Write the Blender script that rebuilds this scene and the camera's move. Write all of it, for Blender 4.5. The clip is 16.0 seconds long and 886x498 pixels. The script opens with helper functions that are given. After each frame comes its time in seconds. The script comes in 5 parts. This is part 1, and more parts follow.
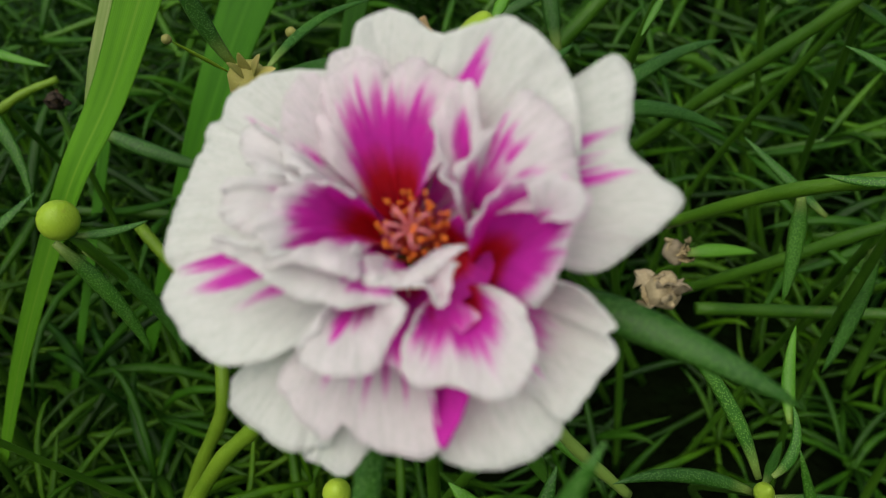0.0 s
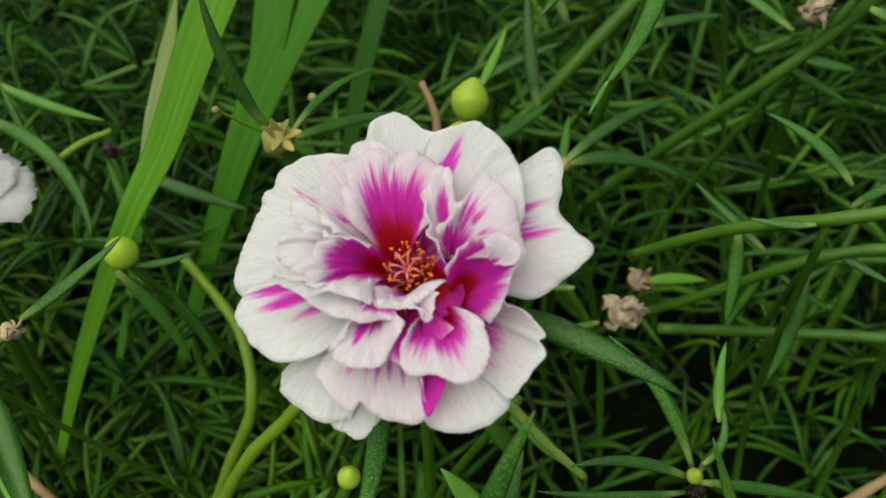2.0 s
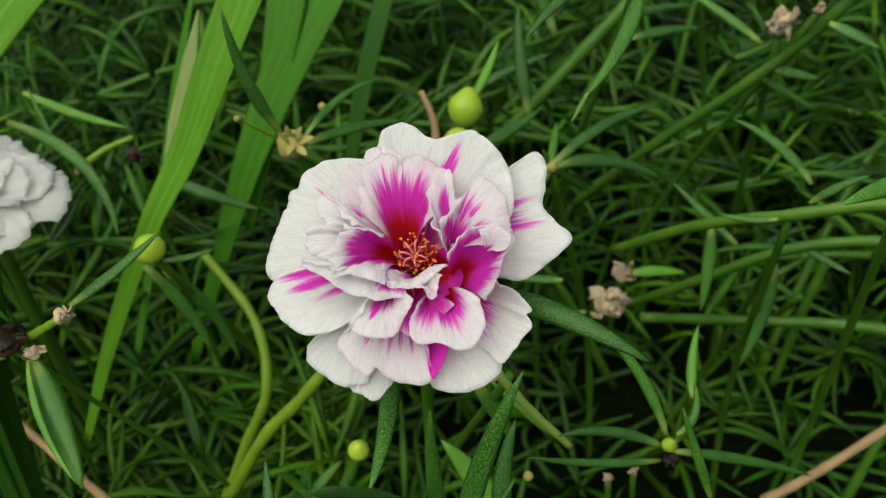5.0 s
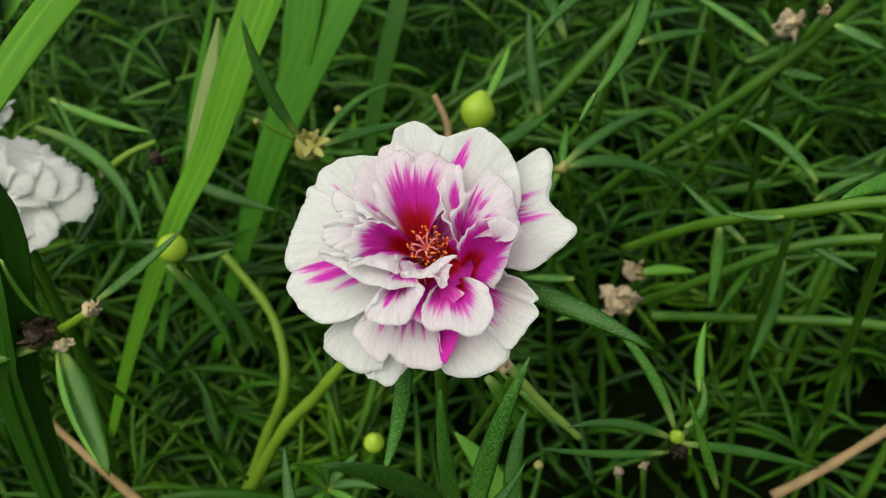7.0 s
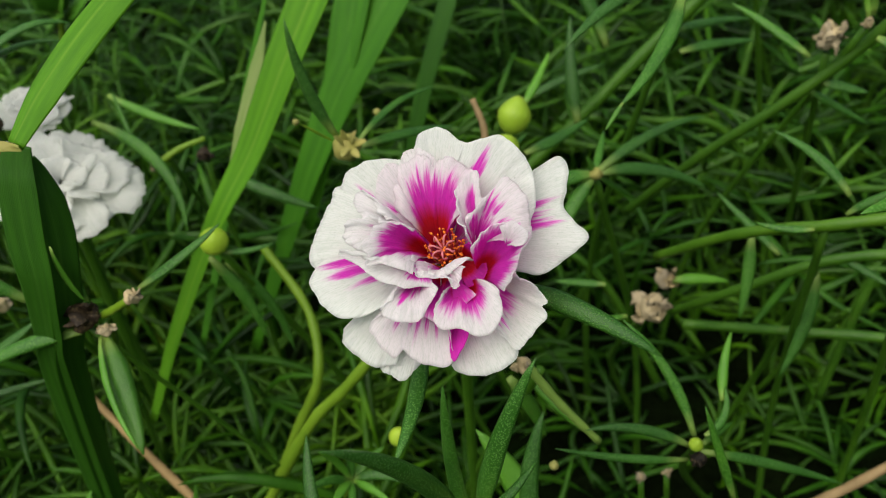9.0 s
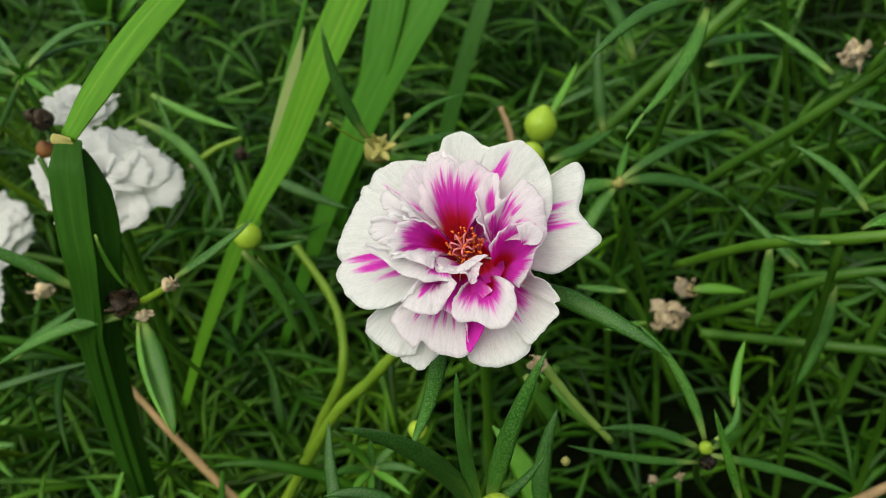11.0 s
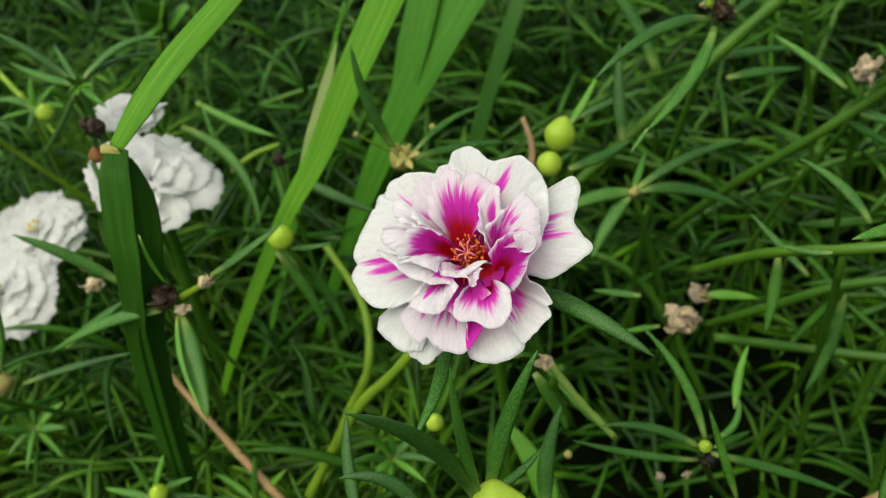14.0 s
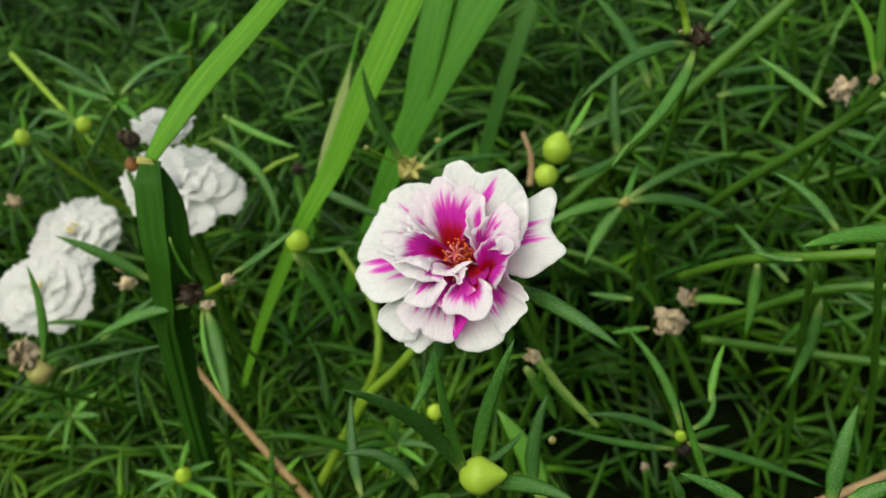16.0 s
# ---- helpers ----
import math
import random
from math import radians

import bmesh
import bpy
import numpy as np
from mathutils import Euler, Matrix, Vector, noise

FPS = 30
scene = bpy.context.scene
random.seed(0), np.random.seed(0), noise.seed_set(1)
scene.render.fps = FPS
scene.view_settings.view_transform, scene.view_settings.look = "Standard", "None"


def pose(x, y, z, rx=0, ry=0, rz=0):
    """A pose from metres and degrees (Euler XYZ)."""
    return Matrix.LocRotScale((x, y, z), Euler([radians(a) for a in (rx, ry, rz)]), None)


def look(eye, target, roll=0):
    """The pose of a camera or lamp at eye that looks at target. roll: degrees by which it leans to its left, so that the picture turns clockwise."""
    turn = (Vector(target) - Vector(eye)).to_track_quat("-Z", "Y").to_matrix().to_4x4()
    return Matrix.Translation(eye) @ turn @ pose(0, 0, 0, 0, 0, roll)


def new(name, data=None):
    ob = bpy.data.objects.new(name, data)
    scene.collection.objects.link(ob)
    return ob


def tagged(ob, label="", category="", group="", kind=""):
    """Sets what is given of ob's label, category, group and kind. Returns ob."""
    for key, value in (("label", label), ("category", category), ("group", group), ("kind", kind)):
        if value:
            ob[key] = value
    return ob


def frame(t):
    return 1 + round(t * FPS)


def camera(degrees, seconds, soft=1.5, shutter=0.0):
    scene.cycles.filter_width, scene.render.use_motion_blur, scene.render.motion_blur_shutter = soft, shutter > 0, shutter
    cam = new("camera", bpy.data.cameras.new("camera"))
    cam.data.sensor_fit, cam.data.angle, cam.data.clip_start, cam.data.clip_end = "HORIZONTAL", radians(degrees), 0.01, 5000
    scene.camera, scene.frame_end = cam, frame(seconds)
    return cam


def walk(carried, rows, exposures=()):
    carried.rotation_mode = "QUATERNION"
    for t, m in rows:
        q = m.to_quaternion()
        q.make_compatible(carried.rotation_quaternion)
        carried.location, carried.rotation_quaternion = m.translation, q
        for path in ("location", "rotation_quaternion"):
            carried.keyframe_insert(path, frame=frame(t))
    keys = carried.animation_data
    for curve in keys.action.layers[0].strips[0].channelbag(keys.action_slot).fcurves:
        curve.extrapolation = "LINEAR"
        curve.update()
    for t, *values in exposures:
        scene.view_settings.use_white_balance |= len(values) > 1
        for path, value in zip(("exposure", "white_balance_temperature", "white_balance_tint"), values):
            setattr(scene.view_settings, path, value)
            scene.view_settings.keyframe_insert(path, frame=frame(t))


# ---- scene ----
cam = camera(56.00, 16.0, soft=1.05)
# seconds, eye, yaw to the left, pitch upwards, lean
PATH = [
    (0, (0.00549, -0.00213, 0.21039), 3.483, -39.084, -4.251),
    (0.5, (0.00580, -0.00475, 0.21321), 3.506, -39.043, -4.065),
    (1, (0.00691, -0.00859, 0.21777), 3.995, -39.131, -4.301),
    (1.5, (0.00755, -0.01555, 0.22275), 3.851, -38.442, -4.155),
    (2, (0.00848, -0.02140, 0.22734), 3.707, -37.503, -4.208),
    (2.5, (0.00932, -0.02475, 0.23074), 4.028, -37.985, -4.485),
    (3, (0.00989, -0.02761, 0.23114), 4.356, -37.530, -4.828),
    (3.5, (0.00909, -0.03034, 0.23175), 3.622, -37.348, -4.305),
    (4, (0.00805, -0.03228, 0.23354), 2.778, -37.400, -3.857),
    (6.5, (0.00909, -0.03657, 0.23579), 4.231, -37.107, -5.054),
    (7, (0.00924, -0.03877, 0.23632), 4.620, -36.711, -5.248),
    (7.5, (0.01265, -0.04084, 0.23746), 6.870, -36.314, -5.811),
    (8, (0.01300, -0.04000, 0.23700), 7.599, -36.349, -5.800),
    (8.5, (0.01375, -0.04061, 0.23767), 8.367, -36.406, -6.117),
    (9, (0.01438, -0.04152, 0.23849), 9.233, -36.338, -6.119),
    (9.5, (0.01447, -0.04216, 0.23879), 9.817, -36.179, -5.982),
    (10, (0.01474, -0.04387, 0.23984), 10.477, -36.015, -5.926),
    (12.5, (0.02006, -0.04919, 0.24150), 13.323, -35.020, -5.836),
    (13, (0.02105, -0.04954, 0.24269), 13.939, -35.179, -6.226),
    (13.5, (0.02266, -0.05101, 0.24475), 14.783, -35.431, -6.707),
    (14, (0.02418, -0.05376, 0.24698), 15.619, -35.238, -7.076),
    (14.5, (0.02596, -0.05699, 0.24906), 16.290, -35.066, -7.180),
    (15, (0.02825, -0.05943, 0.25054), 16.777, -34.827, -7.189),
    (15.5, (0.03110, -0.06345, 0.25342), 17.175, -34.542, -7.353),
    (16, (0.03319, -0.06600, 0.25487), 17.636, -34.422, -7.637),
]


def aimed(eye, yaw, pitch, roll):
    a, b = radians(yaw), radians(pitch)
    return look(eye, Vector(eye) + Vector((-math.sin(a) * math.cos(b), math.cos(a) * math.cos(b), math.sin(b))), roll)


walk(cam, [(t, aimed(eye, yaw, pitch, roll)) for t, eye, yaw, pitch, roll in PATH], [(0.0, 0.24, 6750, 9), (2.0, 0.37, 6750, 9), (4.0, 0.43, 6750, 9), (10.0, 0.54, 6750, 9), (16.0, 0.65, 6750, 9)])
cam.data.dof.use_dof = True
cam.data.dof.focus_distance = 0.107
cam.data.dof.aperture_fstop = 35.0
SKY, SUN = 0.06, 2.4

# ---------------------------------------------------------------- light
world = bpy.data.worlds.new("overcast")
scene.world = world
world.use_nodes = True
wt = world.node_tree
sky = wt.nodes.new("ShaderNodeTexSky")
sky.sky_type = "NISHITA"
sky.sun_disc = False
sky.sun_elevation, sky.sun_rotation = radians(58), radians(200)
sky.air_density, sky.dust_density, sky.ozone_density = 1.0, 4.0, 1.0
wt.links.new(sky.outputs[0], wt.nodes["Background"].inputs[0])
wt.nodes["Background"].inputs[1].default_value = SKY
sun = new("sun", bpy.data.lights.new("sun", "SUN"))
sun.data.energy, sun.data.angle, sun.data.color = SUN, radians(90), (1.0, 0.97, 0.92)
sun.matrix_world = look((-0.25, -0.3, 1.0), (0, 0.05, 0.0))

# ---------------------------------------------------------------- materials


def material(name, rough=0.5, spec=0.4):
    m = bpy.data.materials.new(name)
    m.use_nodes = True
    b = m.node_tree.nodes["Principled BSDF"]
    b.inputs["Roughness"].default_value = rough
    b.inputs["Specular IOR Level"].default_value = spec
    return m, m.node_tree, b


def node(nt, kind, **values):
    n = nt.nodes.new("ShaderNode" + kind)
    for k, v in values.items():
        n.inputs[k.replace("_", " ")].default_value = v
    return n


def ramp(nt, source, stops):
    r = nt.nodes.new("ShaderNodeValToRGB")
    e = r.color_ramp.elements
    while len(e) < len(stops):
        e.new(0.5)
    for k, (at, c) in zip(e, stops):
        k.position, k.color = at, (*c, 1)
    nt.links.new(source, r.inputs[0])
    return r.outputs[0]


def mix(nt, a, b, fac, mode="MIX"):
    m = nt.nodes.new("ShaderNodeMix")
    m.data_type, m.blend_type = "RGBA", mode
    for socket, v in ((m.inputs[0], fac), (m.inputs[6], a), (m.inputs[7], b)):
        if hasattr(v, "links"):
            nt.links.new(v, socket)
        else:
            socket.default_value = v if isinstance(v, float) else (*v, 1)
    return m.outputs[2]


def sums(nt, op, a, b=0.0, c=0.0):
    m = nt.nodes.new("ShaderNodeMath")
    m.operation = op
    for socket, v in zip(m.inputs, (a, b, c)):
        if hasattr(v, "links"):
            nt.links.new(v, socket)
        else:
            socket.default_value = v
    return m.outputs[0]


def bumped(nt, b, height, strength, distance):
    n = node(nt, "Bump", Strength=strength, Distance=distance)
    nt.links.new(height, n.inputs["Height"])
    nt.links.new(n.outputs[0], b.inputs["Normal"])


def see_through(nt, b, colour, amount):
    """Light that passes through a thin leaf or petal."""
    t = node(nt, "BsdfTranslucent")
    s = nt.nodes.new("ShaderNodeMixShader")
    s.inputs[0].default_value = amount
    nt.links.new(colour, t.inputs[0])
    nt.links.new(b.outputs[0], s.inputs[1])
    nt.links.new(t.outputs[0], s.inputs[2])
    nt.links.new(s.outputs[0], nt.nodes["Material Output"].inputs[0])


def green(name, dark, light, speck, rough=0.42, speckles=0.35, thin=0.0, grain=2200, vary=0.35, clumps=0.0, spec=0.28, foot=False, relief=0.25):
    """A leaf or stem skin: slow patches, fine pale papillae, small wear spots; each piece a little its own tone."""
    m, nt, b = material(name, rough, spec)
    tc = node(nt, "TexCoord")
    slow = node(nt, "TexNoise", Scale=130.0, Detail=3.0)
    fine = node(nt, "TexVoronoi", Scale=float(grain))
    spots = node(nt, "TexNoise", Scale=420.0, Detail=2.0)
    for n in (slow, fine, spots):
        nt.links.new(tc.outputs["Object"], n.inputs["Vector"])
    base = ramp(nt, slow.outputs[0], ((0.3, dark), (0.72, light)))
    dots = ramp(nt, fine.outputs["Distance"], ((0.15, (1, 1, 1)), (0.5, (0, 0, 0))))
    col = mix(nt, base, speck, sums(nt, "MULTIPLY", dots, speckles))
    worn = ramp(nt, spots.outputs[0], ((0.68, (0, 0, 0)), (0.8, (1, 1, 1))))
    col = mix(nt, col, tuple(0.55 * a + 0.45 * c for a, c in zip(light, (0.16, 0.13, 0.05))), sums(nt, "MULTIPLY", worn, 0.5))
    geo = node(nt, "NewGeometry")
    info = node(nt, "ObjectInfo")
    own = sums(nt, "FRACT", sums(nt, "ADD", geo.outputs["Random Per Island"], info.outputs["Random"]))
    tone = ramp(nt, own, ((0.0, (1 - vary, 1 - vary, 1 - 0.8 * vary)), (0.5, (1, 1, 1)), (1.0, (1 + vary, 1 + 0.75 * vary, 1))))
    col = mix(nt, col, tone, 1.0, "MULTIPLY")
    if foot:
        along = nt.nodes.new("ShaderNodeAttribute")
        along.attribute_name = "along"
        pale = ramp(nt, along.outputs["Fac"], ((0.03, (1, 1, 1)), (0.2, (0, 0, 0))))
        col = mix(nt, col, (0.23, 0.34, 0.07), sums(nt, "MULTIPLY", pale, 0.7))
    if clumps:
        patch = node(nt, "TexNoise", Scale=16.0, Detail=2.0)
        nt.links.new(tc.outputs["Object"], patch.inputs["Vector"])
        hue = ramp(nt, patch.outputs[0], ((0.36, (1 - 0.5 * clumps, 1 - 0.35 * clumps, 1.0)), (0.5, (1, 1, 1)), (0.64, (1 + 1.3 * clumps, 1 + 0.7 * clumps, 1.0))))
        col = mix(nt, col, hue, 1.0, "MULTIPLY")
    nt.links.new(col, b.inputs["Base Color"])
    bumped(nt, b, dots, relief, 0.00015)
    if thin:
        see_through(nt, b, col, thin)
    return m


LEAF = green("leaf_skin", (0.017, 0.088, 0.007), (0.036, 0.142, 0.012), (0.19, 0.43, 0.09), rough=0.38, speckles=0.5, spec=0.32, grain=4000, foot=True, relief=0.5)
LEAF_PALE = green("leaf_pale_skin", (0.045, 0.165, 0.012), (0.08, 0.24, 0.02), (0.13, 0.30, 0.05), speckles=0.2, foot=True)
FOLIAGE = green("undergrowth_skin", (0.013, 0.066, 0.003), (0.037, 0.140, 0.006), (0.085, 0.21, 0.03), rough=0.42, speckles=0.2, vary=0.6, clumps=0.6, spec=0.22, thin=0.25)
FOLIAGE_PALE = green("young_undergrowth_skin", (0.025, 0.098, 0.004), (0.066, 0.19, 0.010), (0.12, 0.26, 0.04), rough=0.42, speckles=0.2, vary=0.5, clumps=0.4, spec=0.22, thin=0.25)
STEM = green("stem_skin", (0.12, 0.25, 0.012), (0.20, 0.35, 0.022), (0.28, 0.44, 0.06), speckles=0.12, vary=0.2)
STEM_MID = green("stem_mid_skin", (0.06, 0.17, 0.008), (0.10, 0.24, 0.014), (0.12, 0.26, 0.03), speckles=0.12, vary=0.2)
STEM_OLIVE = green("stem_olive_skin", (0.03, 0.105, 0.006), (0.055, 0.155, 0.010), (0.08, 0.17, 0.02), speckles=0.12, vary=0.2)
BUD = green("bud_skin", (0.29, 0.49, 0.032), (0.44, 0.63, 0.06), (0.5, 0.66, 0.12), rough=0.3, speckles=0.1, thin=0.2, vary=0.12)
DRY = green("dry_skin", (0.14, 0.11, 0.05), (0.48, 0.41, 0.26), (0.56, 0.49, 0.33), rough=0.8, speckles=0.3, vary=0.25, grain=1500)
DARK = green("withered_skin", (0.005, 0.004, 0.003), (0.035, 0.024, 0.012), (0.22, 0.16, 0.07), rough=0.7, speckles=0.3, vary=0.3, grain=1500)
AMBER = green("capsule_skin", (0.12, 0.05, 0.012), (0.30, 0.14, 0.035), (0.45, 0.26, 0.08), rough=0.5, speckles=0.2, vary=0.1)
STRAW = green("straw_skin", (0.20, 0.14, 0.06), (0.34, 0.24, 0.11), (0.38, 0.29, 0.15), rough=0.7, speckles=0.2, vary=0.15)
TAN = green("calyx_skin", (0.20, 0.24, 0.045), (0.38, 0.33, 0.11), (0.4, 0.42, 0.12), rough=0.6, speckles=0.2, vary=0.15)


def grass_skin(name, dark, light, stripe, thin=0.3):
    """Parallel-veined blade: fine lines along its length, a paler midrib, yellowish patches."""
    m, nt, b = material(name, 0.5, 0.22)
    at = nt.nodes.new("ShaderNodeAttribute")
    at.attribute_name = "run"
    sep = node(nt, "SeparateXYZ")
    nt.links.new(at.outputs["Vector"], sep.inputs[0])
    lines = sums(nt, "SINE", sums(nt, "MULTIPLY", sep.outputs[0], 75.0))
    stretch = nt.nodes.new("ShaderNodeVectorMath")
    stretch.operation = "MULTIPLY"
    stretch.inputs[1].default_value = (2.0, 0.22, 1)
    nt.links.new(at.outputs["Vector"], stretch.inputs[0])
    patch = node(nt, "TexNoise", Scale=1.6, Detail=4.0)
    nt.links.new(stretch.outputs[0], patch.inputs["Vector"])
    base = ramp(nt, patch.outputs[0], ((0.3, dark), (0.7, light)))
    col = mix(nt, base, stripe, sums(nt, "MULTIPLY_ADD", lines, 0.05, 0.12))
    rib = sums(nt, "SUBTRACT", 1.0, sums(nt, "MULTIPLY", sums(nt, "ABSOLUTE", sep.outputs[0]), 9.0))
    rib = nt_clamp(nt, rib)
    col = mix(nt, col, stripe, sums(nt, "MULTIPLY", rib, 0.5))
    nt.links.new(col, b.inputs["Base Color"])
    bumped(nt, b, lines, 0.3, 0.0001)
    see_through(nt, b, col, thin)
    return m


def nt_clamp(nt, v):
    c = nt.nodes.new("ShaderNodeClamp")
    nt.links.new(v, c.inputs[0])
    return c.outputs[0]


GRASS = grass_skin("grass_skin", (0.055, 0.23, 0.006), (0.11, 0.35, 0.011), (0.22, 0.41, 0.04))
GRASS_DEEP = grass_skin("grass_deep_skin", (0.030, 0.150, 0.005), (0.058, 0.232, 0.009), (0.08, 0.25, 0.018), 0.2)
# grass green darkened in its colour for blades turned away from the light
GRASS_SHADED = grass_skin("grass_shaded_skin", (0.018, 0.085, 0.005), (0.034, 0.135, 0.008), (0.05, 0.155, 0.015), 0.1)
GRASS_YELLOW = grass_skin("grass_yellow_skin", (0.17, 0.30, 0.06), (0.28, 0.38, 0.12), (0.36, 0.43, 0.17))


def petal_skin(name, white, pale, magenta, red, thin=0.3):
    """White petal with streaks of magenta that run from its base; the colour lies along the veins."""
    m, nt, b = material(name, 0.55, 0.3)
    at = nt.nodes.new("ShaderNodeAttribute")
    at.attribute_name = "vein"
    hue = nt.nodes.new("ShaderNodeAttribute")
    hue.attribute_name = "blush"
    sep = node(nt, "SeparateXYZ")
    nt.links.new(hue.outputs["Vector"], sep.inputs[0])
    fan = nt.nodes.new("ShaderNodeVectorMath")
    fan.operation = "MULTIPLY"
    fan.inputs[1].default_value = (1.0, 0.10, 1.0)
    nt.links.new(at.outputs["Vector"], fan.inputs[0])
    broad = node(nt, "TexNoise", Scale=0.85, Detail=2.0)
    thinn = node(nt, "TexNoise", Scale=3.2, Detail=3.0)
    vein = node(nt, "TexNoise", Scale=5.5, Detail=2.0)
    for n in (broad, thinn, vein):
        nt.links.new(fan.outputs[0], n.inputs["Vector"])
    s = sums(nt, "MULTIPLY_ADD", sums(nt, "SUBTRACT", broad.outputs[0], 0.5), 1.25, sep.outputs[0])
    s = sums(nt, "MULTIPLY_ADD", sums(nt, "SUBTRACT", thinn.outputs[0], 0.5), 0.9, s)
    col = ramp(nt, sums(nt, "ADD", s, 0.5), ((0.12, white), (0.34, tuple(0.6 * a + 0.4 * c for a, c in zip(white, pale))), (0.48, tuple(0.25 * a + 0.75 * c for a, c in zip(magenta, pale))), (0.60, tuple(0.7 * a + 0.3 * c for a, c in zip(magenta, pale))), (0.78, magenta)))
    col = mix(nt, col, mix(nt, col, (1.0, 0.88, 0.955), 1.0, "MULTIPLY"), sep.outputs[2])
    deep = ramp(nt, sums(nt, "ADD", sums(nt, "MULTIPLY", sums(nt, "SUBTRACT", thinn.outputs[0], 0.5), 0.35), sep.outputs[1]), ((0.3, (0, 0, 0)), (0.85, (1, 1, 1))))
    col = mix(nt, col, red, deep)
    specks = node(nt, "TexNoise", Scale=2600.0, Detail=1.0)
    tc = node(nt, "TexCoord")
    nt.links.new(tc.outputs["Object"], specks.inputs["Vector"])
    grime = ramp(nt, specks.outputs[0], ((0.72, (1, 1, 1)), (0.8, (0.8, 0.81, 0.79))))
    col = mix(nt, col, grime, 1.0, "MULTIPLY")
    short = nt.nodes.new("ShaderNodeVectorMath")
    short.operation = "MULTIPLY"
    short.inputs[1].default_value = (1.0, 0.4, 1.0)
    nt.links.new(at.outputs["Vector"], short.inputs[0])
    pores = node(nt, "TexNoise", Scale=6.0, Detail=3.0, Roughness=0.65)
    nt.links.new(short.outputs[0], pores.inputs["Vector"])
    col = mix(nt, col, ramp(nt, pores.outputs[0], ((0.3, (0.88, 0.905, 0.88)), (0.5, (1, 1, 1)))), 1.0, "MULTIPLY")
    lines = ramp(nt, vein.outputs[0], ((0.36, (0.90, 0.925, 0.90)), (0.56, (1, 1, 1))))
    col = mix(nt, col, lines, 1.0, "MULTIPLY")
    nt.links.new(col, b.inputs["Base Color"])
    bumped(nt, b, sums(nt, "ADD", vein.outputs[0], pores.outputs[0]), 0.45, 0.0003)
    see_through(nt, b, col, thin)
    return m


PETAL = petal_skin("petal_skin", (0.96, 0.96, 0.955), (0.94, 0.64, 0.87), (0.87, 0.06, 0.67), (0.78, 0.02, 0.05), 0.64)
PETAL_OUTER = petal_skin("outer_petal_skin", (0.89, 0.91, 0.88), (0.90, 0.62, 0.84), (0.86, 0.055, 0.66), (0.76, 0.02, 0.05), 0.5)
PETAL_WHITE = petal_skin("white_petal_skin", (0.95, 0.955, 0.93), (0.95, 0.955, 0.93), (0.95, 0.955, 0.90), (0.9, 0.88, 0.62), 0.7)


def plain(name, colour, rough=0.5, thin=0.0):
    m, nt, b = material(name, rough)
    n = node(nt, "TexNoise", Scale=1500.0, Detail=3.0)
    tc = node(nt, "TexCoord")
    nt.links.new(tc.outputs["Object"], n.inputs["Vector"])
    col = ramp(nt, n.outputs[0], ((0.3, tuple(0.65 * v for v in colour)), (0.7, tuple(min(1, 1.2 * v) for v in colour))))
    nt.links.new(col, b.inputs["Base Color"])
    bumped(nt, b, n.outputs[0], 0.3, 0.0001)
    if thin:
        see_through(nt, b, col, thin)
    return m


FILAMENT = plain("filament_skin", (0.72, 0.09, 0.06), 0.45, 0.2)
ANTHER = plain("anther_skin", (0.8, 0.2, 0.02), 0.7)
STYLE = plain("style_skin", (0.76, 0.25, 0.27), 0.4, 0.2)
POLLEN = plain("pollen_skin", (0.6, 0.5, 0.12), 0.7)

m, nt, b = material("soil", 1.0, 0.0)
SOIL_SHADED = m
n1 = node(nt, "TexNoise", Scale=60.0, Detail=6.0)
n2 = node(nt, "TexVoronoi", Scale=260.0)
tc = node(nt, "TexCoord")
nt.links.new(tc.outputs["Object"], n1.inputs["Vector"])
nt.links.new(tc.outputs["Object"], n2.inputs["Vector"])
# near-black: the deep shade between the plants is put into the soil colour
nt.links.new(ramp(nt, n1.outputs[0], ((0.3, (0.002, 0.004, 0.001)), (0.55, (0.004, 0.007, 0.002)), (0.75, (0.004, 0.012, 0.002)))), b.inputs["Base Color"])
bumped(nt, b, n2.outputs["Distance"], 0.6, 0.003)

# ---------------------------------------------------------------- mesh makers


def mesh_part(name, verts, faces, mat, parent=None, label="", smooth=True):
    me = bpy.data.meshes.new(name)
    me.from_pydata([tuple(v) for v in verts], [], faces)
    me.materials.append(mat)
    if smooth:
        me.polygons.foreach_set("use_smooth", [True] * len(me.polygons))
    me.update()
    ob = new(name, me)
    if parent is not None:
        ob.parent = parent
        ob.matrix_parent_inverse = parent.matrix_world.inverted()
    return tagged(ob, label)


def thing(name, at, label, category, group=""):
    ob = new(name)
    ob.empty_display_size = 0.005
    ob.matrix_world = Matrix.Translation(at)
    return tagged(ob, label, category, group)


def spline(points, count):
    """Points along a smooth line through the given ones."""
    p = np.array(points, float)
    p = np.vstack([2 * p[0] - p[1], p, 2 * p[-1] - p[-2]])
    out = []
    for t in np.linspace(0, len(p) - 3, count):
        i = min(int(t), len(p) - 4)
        f = t - i
        a, b, c, d = p[i : i + 4]
        out.append(0.5 * (2 * b + (c - a) * f + (2 * a - 5 * b + 4 * c - d) * f * f + (3 * b - a - 3 * c + d) * f ** 3))
    return np.array(out)


